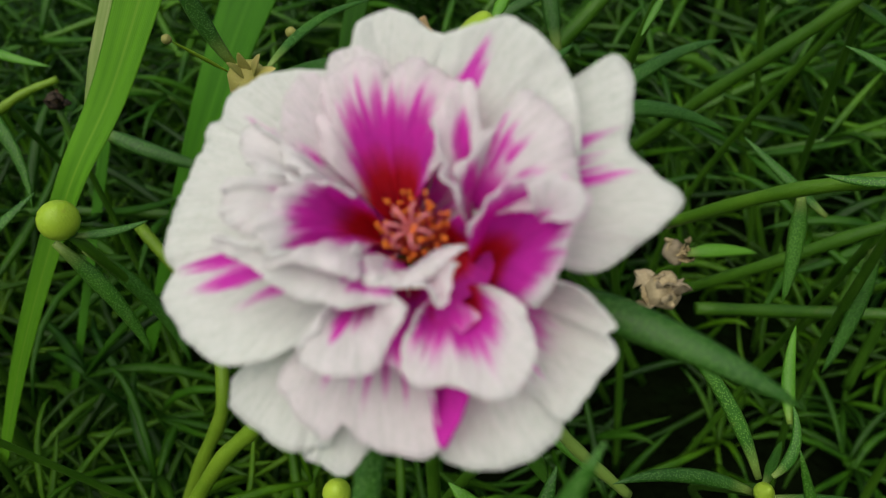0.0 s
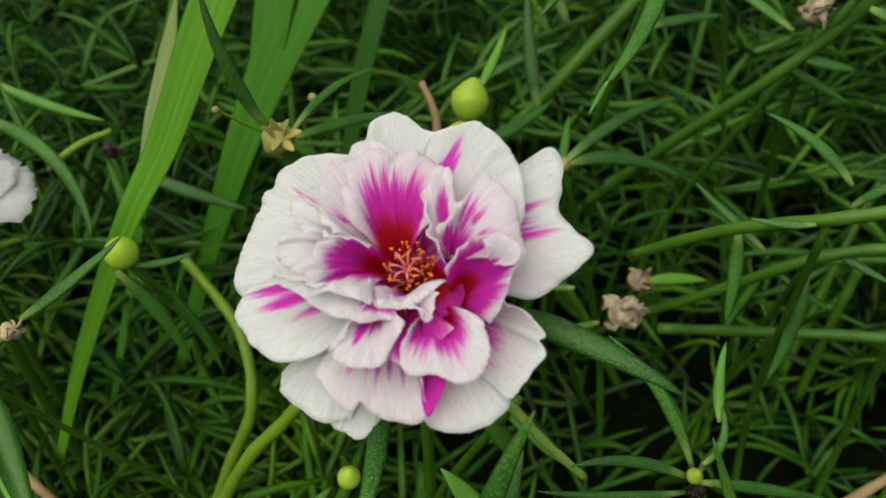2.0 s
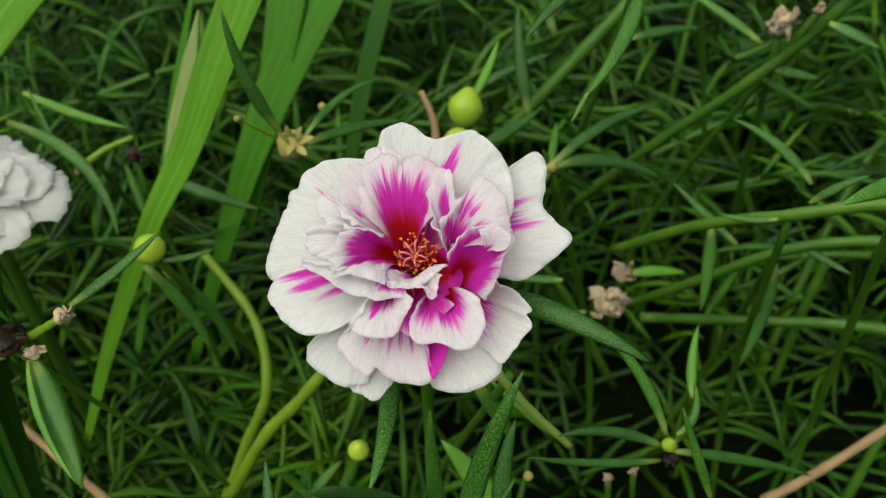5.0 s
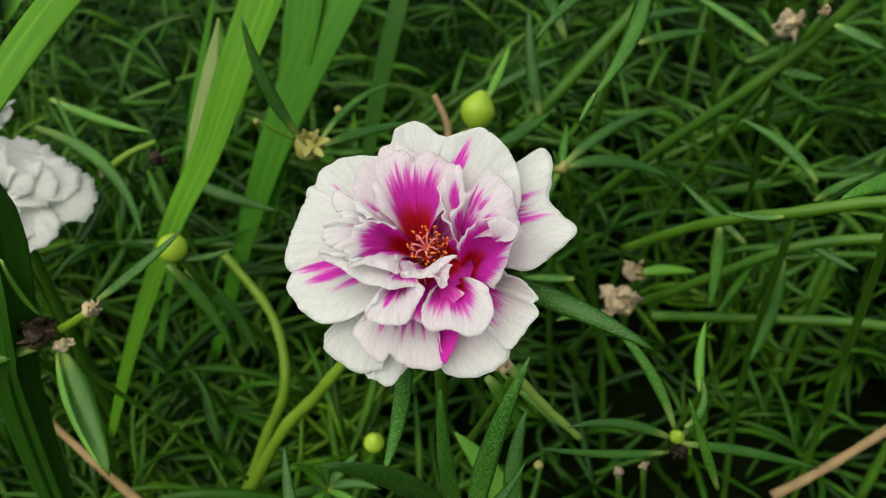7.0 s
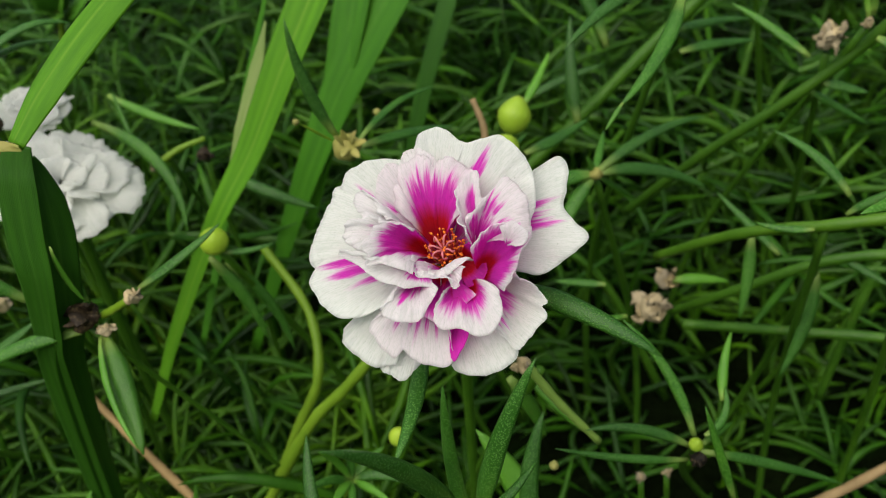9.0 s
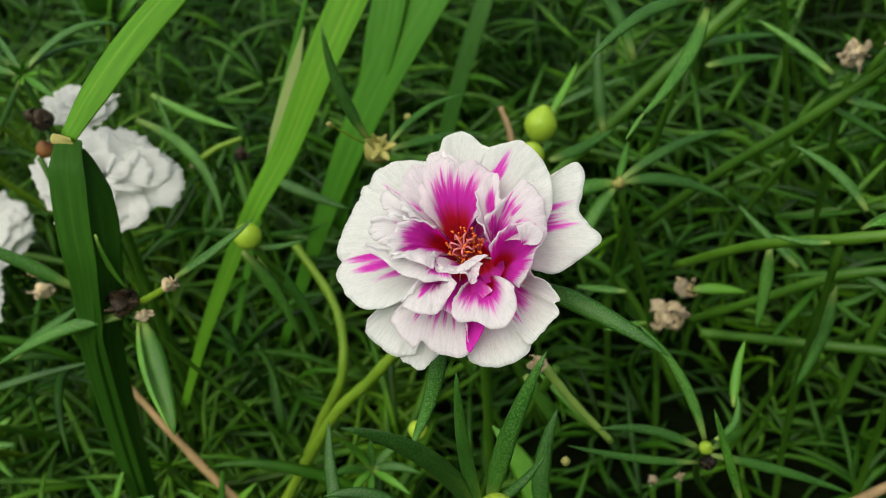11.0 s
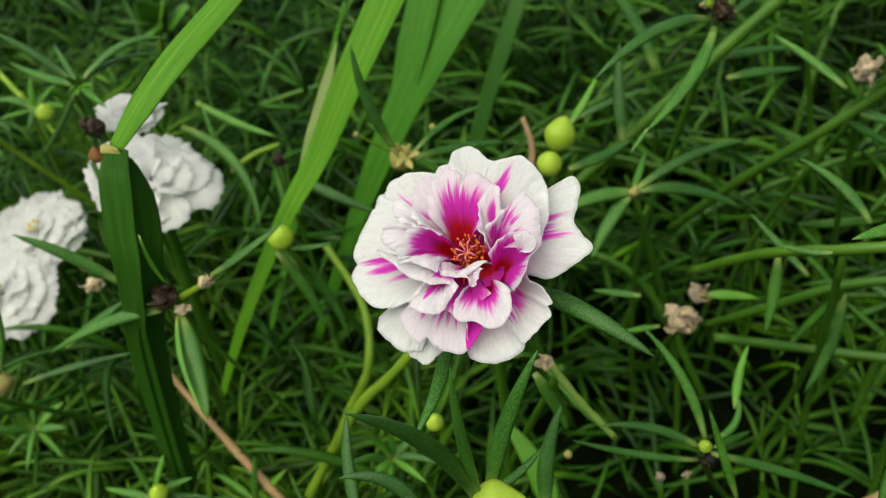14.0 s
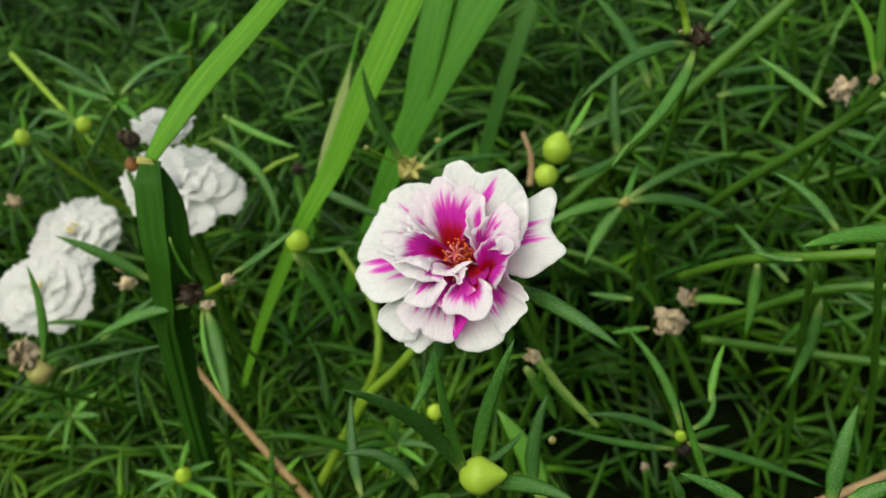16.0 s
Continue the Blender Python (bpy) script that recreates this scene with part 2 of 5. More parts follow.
def loft(centres, half, deep, facing, sides=8, fold=0.0):
    """A closed skin round a line: half-widths across, depths along 'facing', fold lifts the edges into a gutter."""
    c = np.array(centres, float)
    tangent = np.gradient(c, axis=0)
    tangent /= np.linalg.norm(tangent, axis=1)[:, None] + 1e-12
    up = np.array(facing, float)
    side = np.cross(tangent, up)
    side /= np.linalg.norm(side, axis=1)[:, None] + 1e-9
    nor = np.cross(side, tangent)
    ang = np.arange(sides) * 2 * np.pi / sides
    ca, sa = np.cos(ang), np.sin(ang)
    verts = c[:, None] + side[:, None] * (np.array(half)[:, None] * ca)[..., None] + nor[:, None] * (np.array(deep)[:, None] * sa + fold * np.array(half)[:, None] * np.abs(ca))[..., None]
    n = len(c)
    faces = [(i * sides + j, i * sides + (j + 1) % sides, (i + 1) * sides + (j + 1) % sides, (i + 1) * sides + j) for i in range(n - 1) for j in range(sides)]
    faces += [tuple(range(sides - 1, -1, -1)), tuple((n - 1) * sides + j for j in range(sides))]
    return verts.reshape(-1, 3), faces


FACING = (-0.1, -0.55, 0.82)


def leaf_shape(base, tip, width, bow, facing=FACING, rings=12, sides=8, flat=0.5):
    base, tip, bow = np.array(base), np.array(tip), np.array(bow)
    s = np.linspace(0, 1, rings)
    line = base + (tip - base) * s[:, None] + bow * (4 * s * (1 - s))[:, None]
    half = 0.5 * width * np.minimum(1, 0.4 + 2.0 * s) * np.maximum(1 - s ** 2.6, 0.012) ** 0.75
    return loft(line, half, half * flat, facing, sides)


def leaf(parent, base, tip, width, bow=(0, 0, 0), mat=None, label="", flat=0.5, name="leaf"):
    v, f = leaf_shape(base, tip, width, bow, flat=flat)
    wob = np.array([noise.noise(Vector(p) * 220) for p in v])
    v = v + np.array(FACING) * (wob * width * 0.06)[:, None]
    ob = mesh_part(name, v, f, mat or LEAF, parent, label)
    a = ob.data.attributes.new("along", "FLOAT", "POINT")
    a.data.foreach_set("value", np.repeat(np.linspace(0, 1, 12), 8).astype(np.float32))
    return ob


def stem(parent, points, thick, thin, mat=None, name="stem", label=""):
    line = spline(points, 6 * len(points))
    r = np.linspace(thick, thin, len(line)) * (1 + 0.07 * np.sin(np.linspace(0, 9 * len(points), len(line))))
    v, f = loft(line, r, r, (0.13, -0.6, 0.79) if abs((line[-1] - line[0])[2]) < 0.8 * np.linalg.norm(line[-1] - line[0]) else (0.2, -1, 0.1), 9)
    return mesh_part(name, v, f, mat or STEM, parent, label)


def blade(parent, points, widths, mat, fold=0.2, facing=FACING, name="blade", label="", deep=0.00022):
    """A grass blade: thin, gutter-shaped, with a run attribute (across, along)."""
    count = 7 * len(points)
    line = spline(points, count)
    half = 0.5 * np.interp(np.linspace(0, 1, count), np.linspace(0, 1, len(widths)), widths)
    v, f = loft(line, half, np.full(count, deep), facing, 14, fold)
    ob = mesh_part(name, v, f, mat, parent, label)
    across = np.tile(np.cos(np.arange(14) * 2 * np.pi / 14), count)
    along = np.repeat(np.linspace(0, 12, count), 14)
    a = ob.data.attributes.new("run", "FLOAT_VECTOR", "POINT")
    a.data.foreach_set("vector", np.stack([across, along, 0 * along], 1).ravel().astype(np.float32))
    return ob


def bud(parent, centre, radius, towards, mat=None, name="bud", point=0.5, label="", lumps=0.0, ribs=0):
    """An egg-shaped bud or pod with a drawn-out point."""
    towards = Vector(towards).normalized()
    q = towards.to_track_quat("Z", "Y")
    rings, sides = 16, 16
    verts = []
    for i in range(rings + 1):
        a = math.pi * i / rings
        r = math.sin(a) * (1 - 0.12 * math.cos(a))
        z = -math.cos(a)
        if z > 0.3:
            k = (z - 0.3) / 0.7
            z += point * k ** 3
            r *= (1 - 0.35 * min(1.0, point) * k) * (1 - 0.3 * min(1.0, point) * max(0.0, k - 0.5))
        for j in range(sides):
            t = 2 * math.pi * j / sides
            w = 1 + (0.05 * math.cos(ribs * t) if ribs else 0)
            p = Vector((r * w * math.cos(t), r * w * math.sin(t), z)) * radius
            p = q @ p + Vector(centre)
            if lumps:
                p += (p - Vector(centre)).normalized() * noise.noise(p * (1.1 / radius)) * lumps * radius
            verts.append(p)
    faces = [(i * sides + j, i * sides + (j + 1) % sides, (i + 1) * sides + (j + 1) % sides, (i + 1) * sides + j) for i in range(rings) for j in range(sides)]
    return mesh_part(name, verts, faces, mat or BUD, parent, label)


def withered(parent, centre, radius, mat, seed, flakes=9, name="withered_petal", towards=(0, -0.5, 0.85)):
    """A shrivelled flower head: crumpled flakes round a lumpy core."""
    rng = random.Random(seed)
    bud(parent, centre, radius * 0.62, towards, mat, "core", 0.2, lumps=0.5)
    for _ in range(flakes):
        d = Vector((rng.gauss(0, 1), rng.gauss(-0.4, 1), rng.gauss(0.5, 0.8))).normalized()
        tip = Vector(centre) + d * radius * rng.uniform(0.8, 1.25)
        side = d.cross(Vector((rng.gauss(0, 1), rng.gauss(0, 1), rng.gauss(0, 1)))).normalized()
        v, f = leaf_shape(Vector(centre) + d * radius * 0.3, tip, radius * rng.uniform(0.5, 0.95), side * radius * rng.uniform(-0.3, 0.3), side, 7, 6, 0.3)
        v = [Vector(p) + Vector((noise.noise(Vector(p) * 900), noise.noise(Vector(p) * 900 + Vector((5, 0, 0))), noise.noise(Vector(p) * 900 + Vector((0, 5, 0))))) * radius * 0.22 for p in v]
        mesh_part(name, v, f, mat, parent)


def frill(parent, fm, base, rim, belly=1.5, ruffle=0.3, phase=0.0, zone=0.15, core=(0.0, 0.9), red=0.1, stripes=(), flush=0.0, mat=None, spread=0.12, teeth=0.0, crease=1.0, rows=26, cols=65):
    """A petal that fans out from its base to a wavy rim, both in the flower's own millimetres; belly lifts its middle. zone: the share
    of the length that is magenta; core: where across, and how wide; stripes: (where across, half-width, from, to, strength)."""
    dense = spline(rim, 240)
    run = np.concatenate([[0], np.cumsum(np.linalg.norm(np.diff(dense, axis=0), axis=1))])
    x = np.linspace(-1, 1, cols)
    edge = np.stack([np.interp((x + 1) / 2 * run[-1], run, dense[:, k]) for k in range(3)], 1)
    base, wide = np.array(base, float), run[-1] / 2
    out = edge - base
    reach = np.linalg.norm(out, axis=1)
    frayed = np.array([0.30 * noise.noise(Vector((v * wide * 0.6, phase * 3, 0))) + 0.10 * noise.noise(Vector((v * wide * 2.6, phase * 3, 4))) for v in x]) * min(1.6, ruffle / 0.25)
    frayed += np.array([teeth * noise.noise(Vector((v * wide * 0.75, phase * 3, 9))) for v in x]) * (1 - x ** 4)
    edge = edge + out / reach[:, None] * frayed[:, None]
    foot = base + spread * (edge - edge.mean(0))
    s = np.linspace(0, 1, rows)[:, None, None]
    ctrl = 0.5 * (foot + edge) + np.array((0, 0, 2 * belly))
    grid = (1 - s) ** 2 * foot + 2 * s * (1 - s) * ctrl + s * s * edge
    nor = np.cross(np.gradient(grid, axis=1), np.gradient(grid, axis=0))
    nor /= np.linalg.norm(nor, axis=2)[..., None] + 1e-9
    if nor[..., 2].mean() < 0:
        nor = -nor
    rise = np.zeros((rows, cols))
    for i in range(rows):
        t = i / (rows - 1)
        for j, v in enumerate(x):
            m = v * wide
            rise[i, j] = ruffle * t ** 3 * (1.7 * noise.noise(Vector((m * 0.36 + phase * 9, t, phase))) + 0.9 * noise.noise(Vector((m * 0.95 + phase * 5, 1.5 * t, 3))))
            rise[i, j] += ruffle * t ** 8 * 0.55 * noise.noise(Vector((m * 2.2, t, phase)))
            rise[i, j] += crease * t * (1.15 - t) * ((0.3 + 0.7 * max(0.0, ruffle - 0.28)) * noise.noise(Vector((m * 0.9 / max(t, 0.3) + phase, 0.9 * t, 8))) + 0.22 * noise.noise(Vector((m * 0.4, t * 3, phase + 5))))
            rise[i, j] += crease * min(1.0, ruffle / 0.4) * 0.17 * t * noise.noise(Vector((m * 1.7 / max(t, 0.45), 0.7 * t, phase + 2)))
    grid = (grid + nor * rise[..., None]).reshape(-1, 3)
    faces = [(i * cols + j, i * cols + j + 1, (i + 1) * cols + j + 1, (i + 1) * cols + j) for i in range(rows - 1) for j in range(cols - 1)]
    ob = mesh_part("petal", [fm @ (Vector(p) * 0.001) for p in grid], faces, mat or PETAL, parent)
    veins, tint = [], []
    long = float(reach.mean())
    for i in range(rows):
        t = i / (rows - 1)
        for v in x:
            b = (zone + 0.04 - t) * 2.3 - 1.05 * max(0.0, abs((v - core[0]) / core[1]) - 0.35) ** 2
            for at, half, lo, hi, strong in stripes:
                along = max(0.0, min((t - lo) / 0.14, (hi - t) / 0.3, 1.0))
                inside = max(0.0, 1 - (0.75 * (v - at) / (half * (0.3 + 0.7 * along))) ** 2)
                b = max(b, -0.75 + (0.79 + 0.36 * strong) * inside * along ** 0.6)
            veins.append((v * wide, t * long, phase * 7.3))
            tint.append((max(-1.0, min(0.6, b)), max(0.0, min(1.0, 0.5 + (red - t) * 3.2)), flush))
    for key, data in (("vein", veins), ("blush", tint)):
        a = ob.data.attributes.new(key, "FLOAT_VECTOR", "POINT")
        a.data.foreach_set("vector", np.array(data, np.float32).ravel())
    solid = ob.modifiers.new("thickness", "SOLIDIFY")
    solid.thickness, solid.offset = 0.00014, 0.0
    return ob


def frame_of(centre, normal, spin=0.0):
    n = Vector(normal).normalized()
    u = (Vector((1, 0, 0)) - n * n.x).normalized()
    v = n.cross(u)
    m = Matrix((u, v, n)).transposed().to_4x4()
    return Matrix.Translation(centre) @ m @ Matrix.Rotation(spin, 4, "Z")


def white_flower(centre, normal, size, seed, label, stamens=9):
    """A double white bloom: whorls of thin, frilled, nearly flat petals round a few yellow stamens."""
    rng = random.Random(seed)
    top = thing("white_moss_rose", centre, label, "flower", "white blooms")
    fm = frame_of(centre, normal, rng.uniform(0, 6))
    for ring, (count, reach, lift, start) in enumerate(((5, 1.0, -0.06, -0.2), (5, 0.86, 0.02, -0.14), (4, 0.6, 0.08, -0.08), (3, 0.34, 0.12, -0.02))):
        for k in range(count):
            a = 2 * math.pi * (k + 0.5 * ring + rng.uniform(-0.2, 0.2)) / count
            r, half = size * reach * rng.uniform(0.9, 1.06), 1.45 * math.pi / count
            rim, lean = [], rng.uniform(-0.14, 0.14)
            for q in (-1.0, -0.62, -0.25, 0.12, 0.5, 0.8, 1.0):
                f = r * (0.72 if abs(q) > 0.9 else 1.0 if abs(q) < 0.7 else 0.93) * rng.uniform(0.93, 1.05)
                rim.append((f * math.cos(a + q * half), f * math.sin(a + q * half), (lift + lean * q + rng.uniform(-0.05, 0.06)) * size))
            frill(top, fm, (0.04 * size * math.cos(a), 0.04 * size * math.sin(a), start * size), rim, belly=0.05 * size, ruffle=0.017 * size * (0.6 + reach), phase=rng.uniform(0, 6), zone=-0.5, red=-0.6, teeth=0.11 * size * reach, crease=0.4, mat=PETAL_WHITE, rows=12, cols=37)
    for k in range(stamens):
        a = rng.uniform(0, 6.28)
        p = fm @ (Vector((0.09 * size * math.cos(a), 0.09 * size * math.sin(a), 0.24 * size)) * 0.001)
        bud(top, p, 0.00055, normal, POLLEN, "anther", 0.1)
    foot = fm @ Vector((0, 0, -0.3 * size * 0.001))
    stem(top, (foot - Vector((-0.004, -0.012, foot.z - 0.004)), foot - Vector((0.002, -0.006, 0.5 * foot.z)), foot), 0.0011, 0.0012, STEM_OLIVE)
    return top


# ---------------------------------------------------------------- ground
N_G = 90
gv, gf = [], []
axis = np.sign(np.linspace(-1, 1, N_G)) * np.abs(np.linspace(-1, 1, N_G)) ** 3.2 * 60
for y in axis:
    for x in axis:
        gv.append((x, y + 0.15, 0.004 * noise.noise(Vector((x * 30, y * 30, 0))) if abs(x) < 2 and abs(y) < 2 else 0.0))
for i in range(N_G - 1):
    for j in range(N_G - 1):
        gf.append((i * N_G + j, i * N_G + j + 1, (i + 1) * N_G + j + 1, (i + 1) * N_G + j))
tagged(mesh_part("ground", gv, gf, SOIL_SHADED), "garden soil under the plants, deep shade painted in as near-black", "soil", kind="structure")


def root(p, k=0.0):
    """Where a shoot whose node is at p leaves the soil."""
    return (p[0] + 0.035 * math.sin(137 * p[0] + 71 * p[2] + k), p[1] + 0.045 + 0.02 * math.cos(153 * p[0]), 0.0)


def shoot(name, at, label, category="plant", thick=0.0008, group="portulaca shoots", mat=None):
    """A portulaca shoot whose stem climbs from the soil to its node."""
    base = root(at)
    top = thing(name, base, label, category, group)
    at = Vector(at)
    mid = at.lerp(Vector(base), 0.5) + Vector((0.008 * math.sin(290 * at.x), 0.012, -0.006))
    stem(top, (base, mid, at), thick * 1.25, thick, mat or STEM_OLIVE)
    return top

# ---------------------------------------------------------------- the striped bloom
ROSE = frame_of((0.0008, 0.0450, 0.1750), (-0.1263, -0.5163, 0.8471))
rose = thing("moss_rose", ROSE @ Vector((0, 0, -0.008)), "double moss rose bloom, white petals streaked with magenta", "flower")
frill(rose, ROSE, (-1.9, 1.2, -6.0), ((9.4, 6.9, -0.5), (11.5, 8.6, 0.3), (14.5, 10.8, 0.8), (15.9, 9.8, 0.6), (15.8, 6.7, 0.2), (15.2, 4.4, -0.2), (16.5, 1.9, 0.3), (18.4, -0.6, 0.6), (15.4, -3.3, 0.2), (12.2, -4.9, -0.4), (9.6, -4.0, -1.0)), phase=1.1, ruffle=0.2, belly=1.6, zone=0.25, stripes=((-0.16, 0.07, 0.5, 1.05, 0.9), (-0.06, 0.06, 0.5, 0.99, 1.0), (0.07, 0.14, 0.45, 0.96, 1.1)), mat=PETAL_OUTER)
frill(rose, ROSE, (-1.9, 1.2, -6.0), ((2.2, 11.0, 3.2), (3.4, 12.4, 3.8), (5.7, 12.5, 4.2), (7.8, 12.7, 4.4), (10.3, 10.5, 4.0), (11.7, 7.8, 3.2), (12.1, 4.7, 2.2), (11.3, 0.9, 1.5)), phase=2.3, ruffle=0.2, belly=1.4, zone=0.3, stripes=((-0.42, 0.16, 0.3, 0.97, 1.3),), mat=PETAL_OUTER)
frill(rose, ROSE, (-1.9, 1.2, -6.0), ((-5.2, 11.0, 1.4), (-4.5, 13.4, 1.8), (-3.6, 15.2, 2.2), (-1.3, 16.0, 2.4), (1.8, 13.8, 2.4), (4.4, 12.0, 2.2), (4.6, 9.4, 1.6)), phase=0.4, ruffle=0.25, belly=1.0, zone=0.2, mat=PETAL_OUTER)
frill(rose, ROSE, (-1.9, 1.2, -6.0), ((-16.1, 8.0, -0.6), (-14.9, 9.8, 0.2), (-14.5, 11.2, 0.5), (-12.2, 12.4, 0.8), (-8.8, 12.7, 1.0), (-5.9, 11.9, 1.4)), phase=4.1, ruffle=0.2, belly=1.2, zone=0.2, stripes=((-0.5, 0.2, 0.6, 0.92, 0.35),), mat=PETAL_OUTER)
frill(rose, ROSE, (-1.9, 1.2, -6.0), ((-14.4, 9.8, -0.4), (-16.2, 9.1, -0.2), (-17.2, 6.1, 0.0), (-18.2, 2.8, 0.1), (-19.0, -0.7, 0.1), (-18.4, -2.4, -0.2), (-16.0, -3.3, -0.8)), phase=5.2, ruffle=0.25, belly=1.6, zone=0.25, stripes=((0.8, 0.12, 0.4, 1.06, 0.9),), mat=PETAL_OUTER)
frill(rose, ROSE, (-2.6, -0.1, -6.0), ((-16.2, -2.2, 1.6), (-17.7, -3.8, 1.6), (-17.3, -6.2, 1.8), (-15.4, -8.7, 1.8), (-12.9, -10.2, 1.6), (-9.8, -9.9, 1.6), (-6.6, -8.5, 1.6), (-5.0, -7.6, 1.4)), phase=0.9, ruffle=0.25, belly=1.8, zone=0.3, stripes=((-0.84, 0.14, 0.3, 1.06, 1.2), (-0.58, 0.13, 0.3, 0.98, 1.2), (-0.25, 0.12, 0.2, 0.82, 1.1)), mat=PETAL_OUTER)
frill(rose, ROSE, (-2.6, -0.8, -6.0), ((-10.9, -9.0, -1.6), (-13.0, -9.5, -2.0), (-14.1, -11.1, -2.2), (-13.7, -12.8, -2.2), (-11.9, -14.3, -2.4), (-9.4, -15.5, -2.6), (-6.6, -15.3, -2.6)), phase=2.9, ruffle=0.25, belly=1.6, zone=0.15, mat=PETAL_OUTER)
frill(rose, ROSE, (-2.6, -1.5, -6.0), ((-9.2, -14.4, -3.0), (-8.9, -15.7, -3.2), (-7.9, -16.4, -3.2), (-5.7, -17.2, -3.2), (-4.1, -15.6, -3.2), (-3.3, -14.1, -3.0)), phase=1.9, ruffle=0.3, belly=0.6, zone=0.1, mat=PETAL_OUTER)
frill(rose, ROSE, (-0.6, -1.0, -6.0), ((1.1, -13.6, -0.8), (1.1, -15.9, -0.8), (2.0, -17.0, -0.8), (4.5, -17.6, -0.6), (7.3, -16.9, -0.6), (9.4, -15.0, -0.4), (9.2, -12.9, -0.4), (7.5, -9.6, -0.4)), phase=4.6, ruffle=0.25, belly=1.8, zone=0.3, stripes=((0.62, 0.16, 0.45, 0.98, 0.9), (0.4, 0.07, 0.5, 0.9, 0.8), (0.8, 0.12, 0.4, 1.0, 0.9)), mat=PETAL_OUTER)
frill(rose, ROSE, (-1.0, -0.1, -8.0), ((8.9, -4.1, 0.6), (9.9, -5.5, 0.8), (11.5, -6.7, 1.0), (13.2, -8.9, 1.1), (12.7, -9.5, 1.0), (13.0, -10.7, 1.0), (11.9, -12.2, 0.9), (10.3, -14.0, 0.8), (9.3, -14.6, 0.6), (7.3, -12.5, 0.4)), phase=5.9, ruffle=0.25, belly=0.2, zone=0.3, stripes=((0.2, 0.35, 0.4, 0.88, 0.95), (0.8, 0.2, 0.5, 0.95, 0.7)), mat=PETAL_OUTER)
frill(rose, ROSE, (1.3, -8.0, -2.0), ((1.1, -12.3, 1.6), (1.5, -14.2, 1.8), (2.0, -16.3, 2.0), (2.8, -15.5, 2.2), (3.5, -14.2, 2.2), (3.8, -12.3, 1.8)), phase=0.2, ruffle=0.1, belly=0.4, zone=1.6, red=-0.3, core=(0.0, 3.0), spread=0.5)
frill(rose, ROSE, (-2.4, -1.9, -5.0), ((-5.6, -8.6, 1.6), (-9.3, -11.0, 0.8), (-8.2, -13.2, 0.9), (-7.0, -14.5, 1.0), (-5.7, -15.4, 1.0), (-4.7, -14.3, 1.0), (-4.0, -15.2, 1.0), (-1.8, -16.4, 1.0), (0.7, -16.7, 1.2), (1.8, -16.1, 1.4), (1.6, -13.3, 1.6), (1.0, -11.1, 1.8)), phase=3.7, ruffle=0.3, belly=1.6, zone=0.4, red=0.2, flush=0.35, stripes=((-0.3, 0.07, 0.25, 0.9, 1.0), (0.0, 0.06, 0.3, 0.92, 1.0), (0.12, 0.06, 0.3, 0.95, 1.0), (0.26, 0.05, 0.3, 0.88, 0.9), (0.42, 0.06, 0.3, 0.85, 0.8)))
frill(rose, ROSE, (-2.4, 2.1, -3.0), ((-6.8, 1.0, 4.0), (-8.4, 5.1, 4.4), (-8.4, 7.7, 4.6), (-7.6, 9.4, 4.6), (-6.1, 9.8, 4.4), (-4.5, 9.1, 4.0)), phase=1.4, ruffle=0.35, belly=1.6, zone=0.25, flush=0.5, stripes=((-0.3, 0.2, 0.5, 0.95, 0.3),))
frill(rose, ROSE, (-1.7, 3.5, -2.0), ((-6.1, 9.3, 2.6), (-5.9, 11.6, 2.9), (-4.5, 12.5, 3.0), (-2.0, 11.8, 3.0), (-0.9, 10.4, 3.0)), phase=5.3, ruffle=0.35, belly=1.0, zone=0.2, flush=0.3)
frill(rose, ROSE, (-1.6, 1.0, -3.0), ((-6.1, 3.7, 3.4), (-5.9, 8.4, 3.8), (-4.7, 10.0, 4.0), (-3.4, 11.1, 4.0), (-1.8, 10.6, 3.8), (-1.1, 9.6, 3.6), (-0.1, 10.5, 3.8), (1.7, 10.2, 3.8), (3.8, 8.9, 3.6), (4.2, 7.1, 3.2), (3.5, 2.9, 3.0)), phase=2.2, ruffle=0.4, belly=2.5, zone=0.66, core=(0.14, 0.8), red=0.34, flush=0.45, stripes=((-0.62, 0.25, 0.35, 0.66, 1.0), (-0.35, 0.12, 0.4, 0.75, 1.0)))
frill(rose, ROSE, (3.9, -0.8, 1.0), ((4.2, -1.7, 6.2), (3.3, 0.7, 6.2), (2.7, 3.2, 6.0), (2.7, 4.9, 5.8), (3.7, 6.4, 5.6), (5.0, 7.2, 5.4), (5.4, 6.0, 5.2), (5.5, 3.4, 5.0)), phase=0.8, ruffle=0.5, belly=0.8, zone=0.3, flush=0.3, stripes=((0.35, 0.35, 0.15, 0.85, 0.9),), red=-0.1)
frill(rose, ROSE, (4.5, -0.5, 1.0), ((3.7, 1.3, 4.8), (5.6, 3.0, 5.0), (7.7, 5.4, 5.0), (8.9, 6.2, 5.0), (10.1, 5.2, 4.8), (11.3, 3.1, 4.6), (11.7, 1.0, 4.4), (12.0, -1.5, 4.4), (10.6, -2.9, 4.4)), phase=3.1, ruffle=0.35, belly=2.0, zone=0.25, flush=0.3, red=-0.2, stripes=((-0.08, 0.09, 0.15, 0.8, 1.0), (-0.25, 0.08, 0.25, 0.8, 0.9), (0.1, 0.08, 0.3, 0.8, 0.8), (-0.75, 0.2, 0.1, 0.7, 0.9), (0.5, 0.14, 0.2, 0.8, 0.7)))
